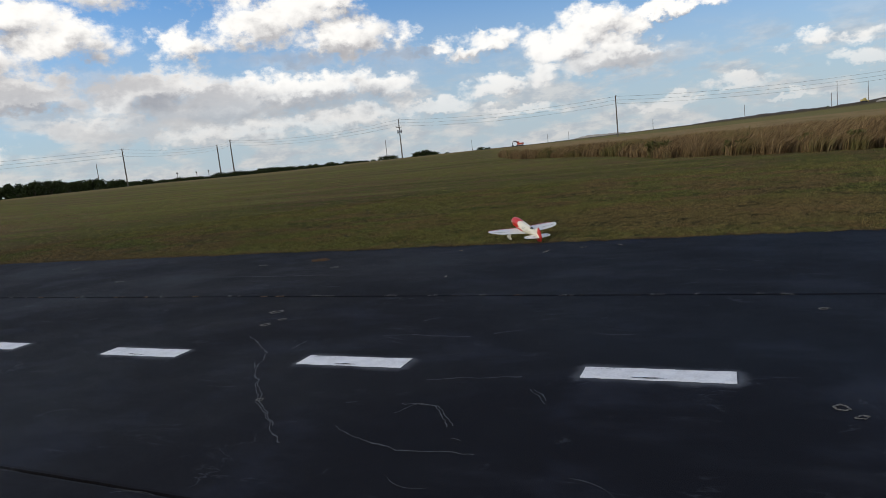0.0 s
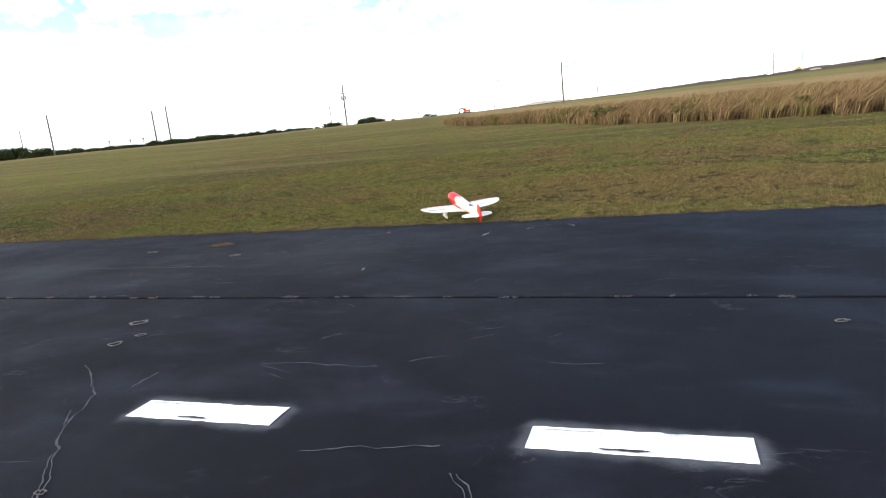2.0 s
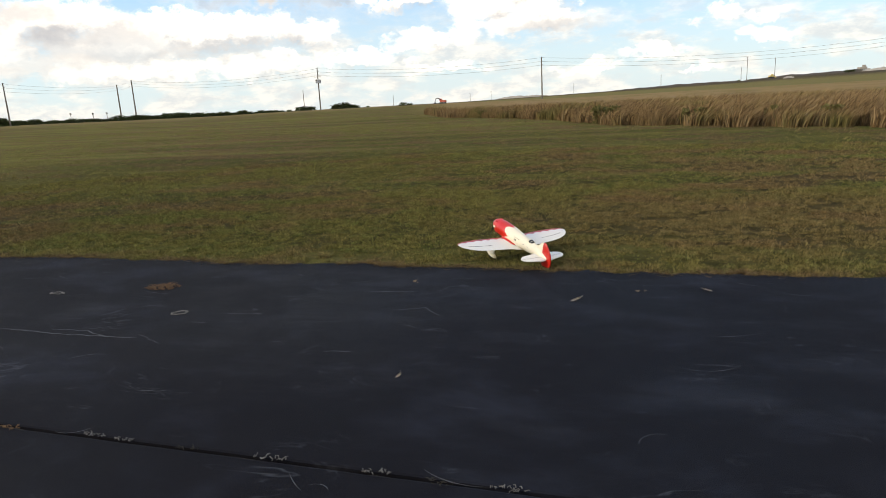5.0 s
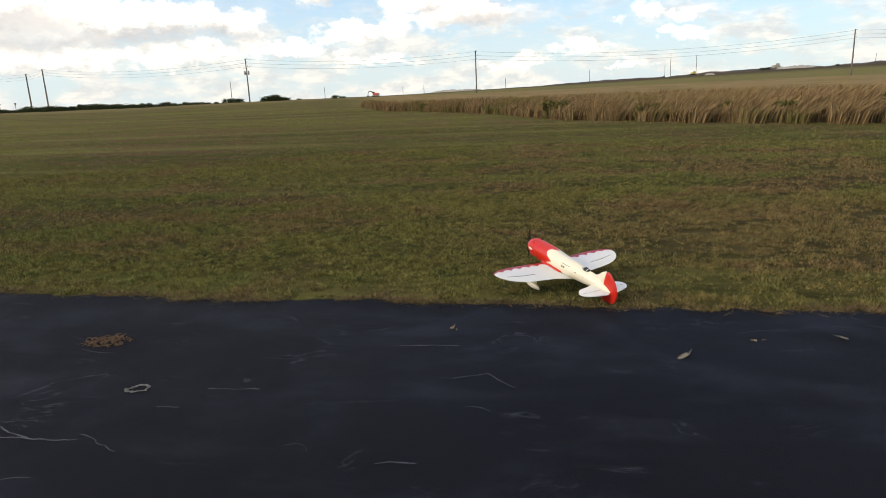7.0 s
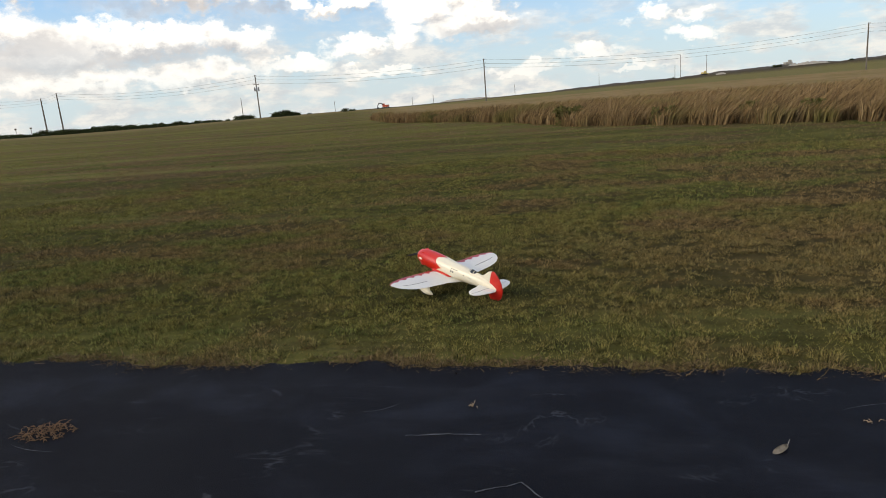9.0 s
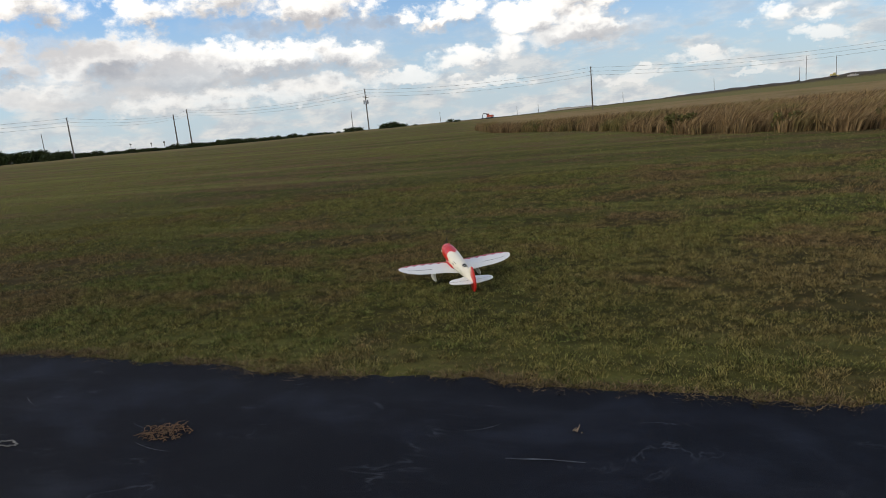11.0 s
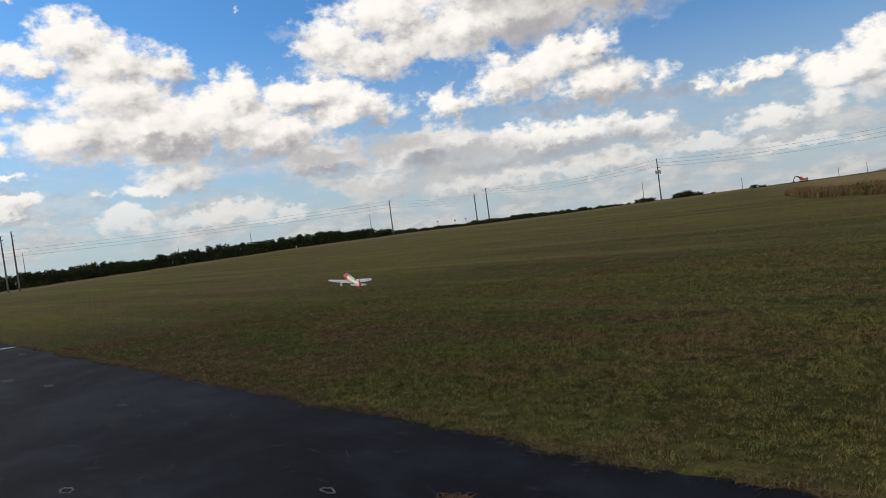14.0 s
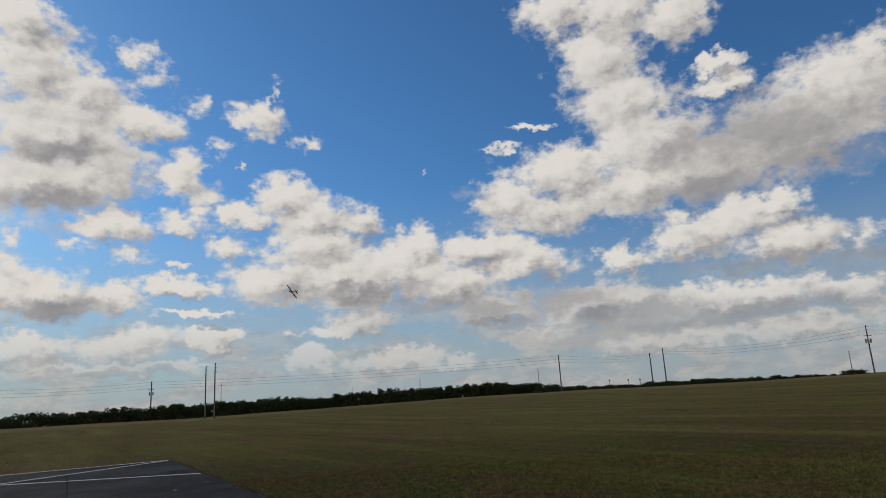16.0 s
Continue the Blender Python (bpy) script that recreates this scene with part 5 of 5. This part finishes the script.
def build_fine_cracks():
    """Short hairline scratches and cracks all over the strip."""
    net = empty("fine_cracks")
    tagged(net, "short pale hairline cracks scattered over the asphalt", "crack", kind="structure")
    rng = random.Random(21)
    for _ in range(150):
        x, y = rng.uniform(-14, 5), rng.uniform(-3.4, 5.3)
        if abs(y + 0.08) < 0.3:
            continue
        a, l = rng.gauss(0.0, 0.45), rng.uniform(0.06, 0.38)
        bend = rng.gauss(0, 1.2)
        bm = bmesh.new()
        rows = []
        n = max(5, int(l / 0.025))
        for i in range(n + 1):
            d = a + bend * (i / n - 0.5)
            x += math.cos(d) * l / n
            y += math.sin(d) * l / n
            w = (0.0012 + 0.0035 * max(0, noise.noise((x * 11, y * 11, 2)) + 0.2)) * math.sin(math.pi * (i + 0.3) / (n + 0.6))
            rows.append((bm.verts.new((x + math.sin(d) * w, y - math.cos(d) * w, 0.0035)), bm.verts.new((x - math.sin(d) * w, y + math.cos(d) * w, 0.0042))))
        for p, q in zip(rows, rows[1:]):
            bm.faces.new((p[0], q[0], q[1], p[1]))
        part("crack", bm, CRACK, net)


def scab(x, y, w, h, turn, seed, label="pale chipped patch of bare aggregate in the asphalt"):
    """A ragged raised rim of broken sealcoat round a bare spot."""
    bm = bmesh.new()
    n = 26
    rings = []
    for k, z in ((1.0, 0.001), (0.93, 0.006), (0.80, 0.005), (0.70, 0.001)):
        ring = []
        for i in range(n):
            a = 2 * math.pi * i / n
            f = k * (1 + 0.45 * noise.noise((math.cos(a) * 1.6, math.sin(a) * 1.6, seed)) + 0.3 * noise.noise((math.cos(a) * 5, math.sin(a) * 5, seed + k)))
            ring.append(bm.verts.new((math.cos(a) * w / 2 * f, math.sin(a) * h / 2 * f, z + 0.002)))
        rings.append(ring)
    for p, q in zip(rings, rings[1:]):
        for i in range(n):
            bm.faces.new((p[i], p[(i + 1) % n], q[(i + 1) % n], q[i]))
    ob = mesh_object("chipped_patch", bm, CHIP)
    ob.matrix_world = pose(x, y, 0, 0, 0, turn)
    tagged(ob, label, "chipped asphalt", "chips in the runway")


def dry_leaf(x, y, size, turn, seed, name="dry_leaf"):
    bm = bmesh.new()
    rows = []
    for i in range(9):
        t = i / 8
        w = math.sin(math.pi * min(1, t * 0.92 + 0.04)) ** 0.7 * 0.24
        row = []
        for j in range(5):
            v = j / 2 - 1
            row.append(bm.verts.new(((t - 0.5) * size, v * w * size, size * (0.08 + 0.16 * abs(v) ** 1.5 * t + 0.10 * t * t + 0.06 * noise.noise((t * 3, v * 2, seed))))))
        rows.append(row)
    for p, q in zip(rows, rows[1:]):
        for j in range(4):
            bm.faces.new((p[j], q[j], q[j + 1], p[j + 1]))
    bmesh.ops.solidify(bm, geom=bm.faces[:], thickness=0.0012)
    leaf = empty(name, pose(x, y, -size * 0.07, 0, 0, turn))
    part("leaf_blade", bm, LEAF_PALE, leaf, "", True)
    bm = bmesh.new()
    tube(bm, [(size * 0.48, 0, size * 0.24), (size * 0.7, 0.01, size * 0.3), (size * 0.85, 0.015, size * 0.42)], [0.002, 0.0018, 0.0014], 5)
    part("stalk", bm, LEAF_PALE, leaf)
    tagged(leaf, "curled pale dry leaf with its stalk up on the asphalt", "leaf")


def weed_clump(x, y, w, h, n, height, mat, label, seed, category="dead weeds"):
    """A low scatter of broken stems."""
    rng = random.Random(seed)
    bm = bmesh.new()
    for _ in range(n):
        a, d = rng.uniform(0, 6.28), math.sqrt(rng.random())
        px, py = math.cos(a) * d * w / 2, math.sin(a) * d * h / 2
        b, l = rng.uniform(0, 6.28), rng.uniform(0.4, 1.0) * height
        q = (px + math.cos(b) * l, py + math.sin(b) * l, rng.uniform(0.1, 0.9) * l * (1.2 - d))
        m = ((px + q[0]) / 2 + rng.uniform(-0.01, 0.01), (py + q[1]) / 2, q[2] * 0.7 + 0.006)
        tube(bm, [(px, py, 0.001), m, q], [0.0028, 0.0024, 0.001], 4, False)
    ob = mesh_object("weed_clump", bm, mat)
    ob.matrix_world = pose(x, y, 0)
    tagged(ob, label, category)


def build_runway_litter():
    rng = random.Random(11)
    for i, (x, y, w, h, a) in enumerate(((-4.54, 3.86, 0.17, 0.10, 20), (-6.19, 4.2, 0.19, 0.09, 0), (-3.62, 1.33, 0.17, 0.14, 40), (-3.38, 0.84, 0.12, 0.12, 60), (-3.32, 1.04, 0.10, 0.06, 20), (1.42, -0.45, 0.10, 0.08, 0), (-16.0, 4.04, 0.28, 0.16, 0), (-14.4, 3.04, 0.26, 0.14, 30), (-14.2, 4.3, 0.3, 0.14, 10), (-19.2, 4.2, 0.3, 0.12, 0), (-20.4, 5.1, 0.3, 0.16, 0), (1.55, 1.55, 0.10, 0.06, 10), (1.5, -0.56, 0.09, 0.05, 30), (-2.0, -0.9, 0.07, 0.05, 10), (-8.2, 3.1, 0.2, 0.11, 5), (-11.0, 4.4, 0.22, 0.1, 15))):
        scab(x, y, w * 0.85, h * 0.85, a, i * 3.7)
    dry_leaf(-1.52, 4.60, 0.085, 35, 1.0)
    dry_leaf(-2.36, 3.02, 0.05, 70, 4.0)
    dry_leaf(-0.55, 4.98, 0.06, 160, 7.0)
    weed_clump(-5.25, 4.52, 0.34, 0.20, 120, 0.06, RUST_WEED, "flat clump of rust-brown dead weeds on the asphalt", 3)
    weed_clump(-2.95, 4.95, 0.09, 0.03, 6, 0.035, LEAF_DRY, "few broken dry grass stems on the asphalt", 4)
    weed_clump(-1.05, 4.9, 0.08, 0.03, 4, 0.03, LEAF_DRY, "few broken dry grass stems on the asphalt", 5)
    for i in range(46):
        x = -13 + i * 0.36 + rng.uniform(-0.16, 0.16)
        weed_clump(x, JOINT + rng.uniform(-0.02, 0.02), rng.uniform(0.05, 0.22), 0.035, rng.randrange(4, 20), rng.uniform(0.012, 0.035), rng.choice((CHIP, RUST_WEED, DIRT, CHIP)), "small dry weeds growing in the asphalt joint", 100 + i, "weeds")


build_cracks()
build_fine_cracks()
build_runway_litter()


# ---- what moves ----
def flying(x, y, z, pitch, bank, heading):
    return pose(x, y, z, 0, 0, heading) @ pose(0, 0, 0, pitch) @ pose(0, 0, 0, 0, bank)


FLIGHT = [
    (0.0, -2.30, 6.06, 0.0, 13.0, 0, 42.5),
    (7.25, -2.30, 6.06, 0.0, 12.6, 0, 42.0),
    (7.6, -2.56, 6.42, 0.0, 12.5, 0, 44.8),
    (7.9, -2.86, 6.69, 0.0, 12.0, 3.0, 47.4),
    (8.2, -3.06, 6.87, 0.0, 11.7, 0, 57.3),
    (10.3, -4.40, 7.71, 0.0, 11.6, 0, 42.2),
    (11.0, -4.76, 8.11, 0.0, 11.7, 0, 36.8),
    (11.5, -4.95, 8.37, 0.0, 11.4, 0, 37.3),
    (12.0, -5.43, 8.88, 0.0, 11.0, 0, 44.7),
    (12.5, -6.49, 9.70, 0.0, 9.0, 0, 66.3),
    (13.0, -8.46, 10.39, 0.0, 8.0, 0, 80.6),
    (13.5, -11.76, 10.86, 0.02, 5.0, 3, 78.0),
    (14.0, -16.39, 11.76, 0.47, 16.0, 7, 76.0),
    (14.5, -21.67, 13.21, 2.61, 19.0, 5, 96.0),
    (15.0, -28.77, 13.99, 4.49, 14.5, 22, 96.5),
    (15.5, -36.33, 14.30, 6.60, 16.0, 35, 98.5),
    (16.0, -45.20, 14.60, 9.20, 10.0, 47, 103.0),
]


def motions():
    walk(PLANE, [(t, flying(x, y, z, p, b, h)) for t, x, y, z, p, b, h in FLIGHT])
    spin = [(0.0, 20.0), (6.8, 20.0)]
    for i in range(1, 93):
        spin.append((round(6.8 + i * 0.1, 1), 20.0 + 77.0 * i))
    walk(PROPELLER, [(t, pose(0, 0.385, 0.2, 0, a % 360, 0)) for t, a in spin])


motions()
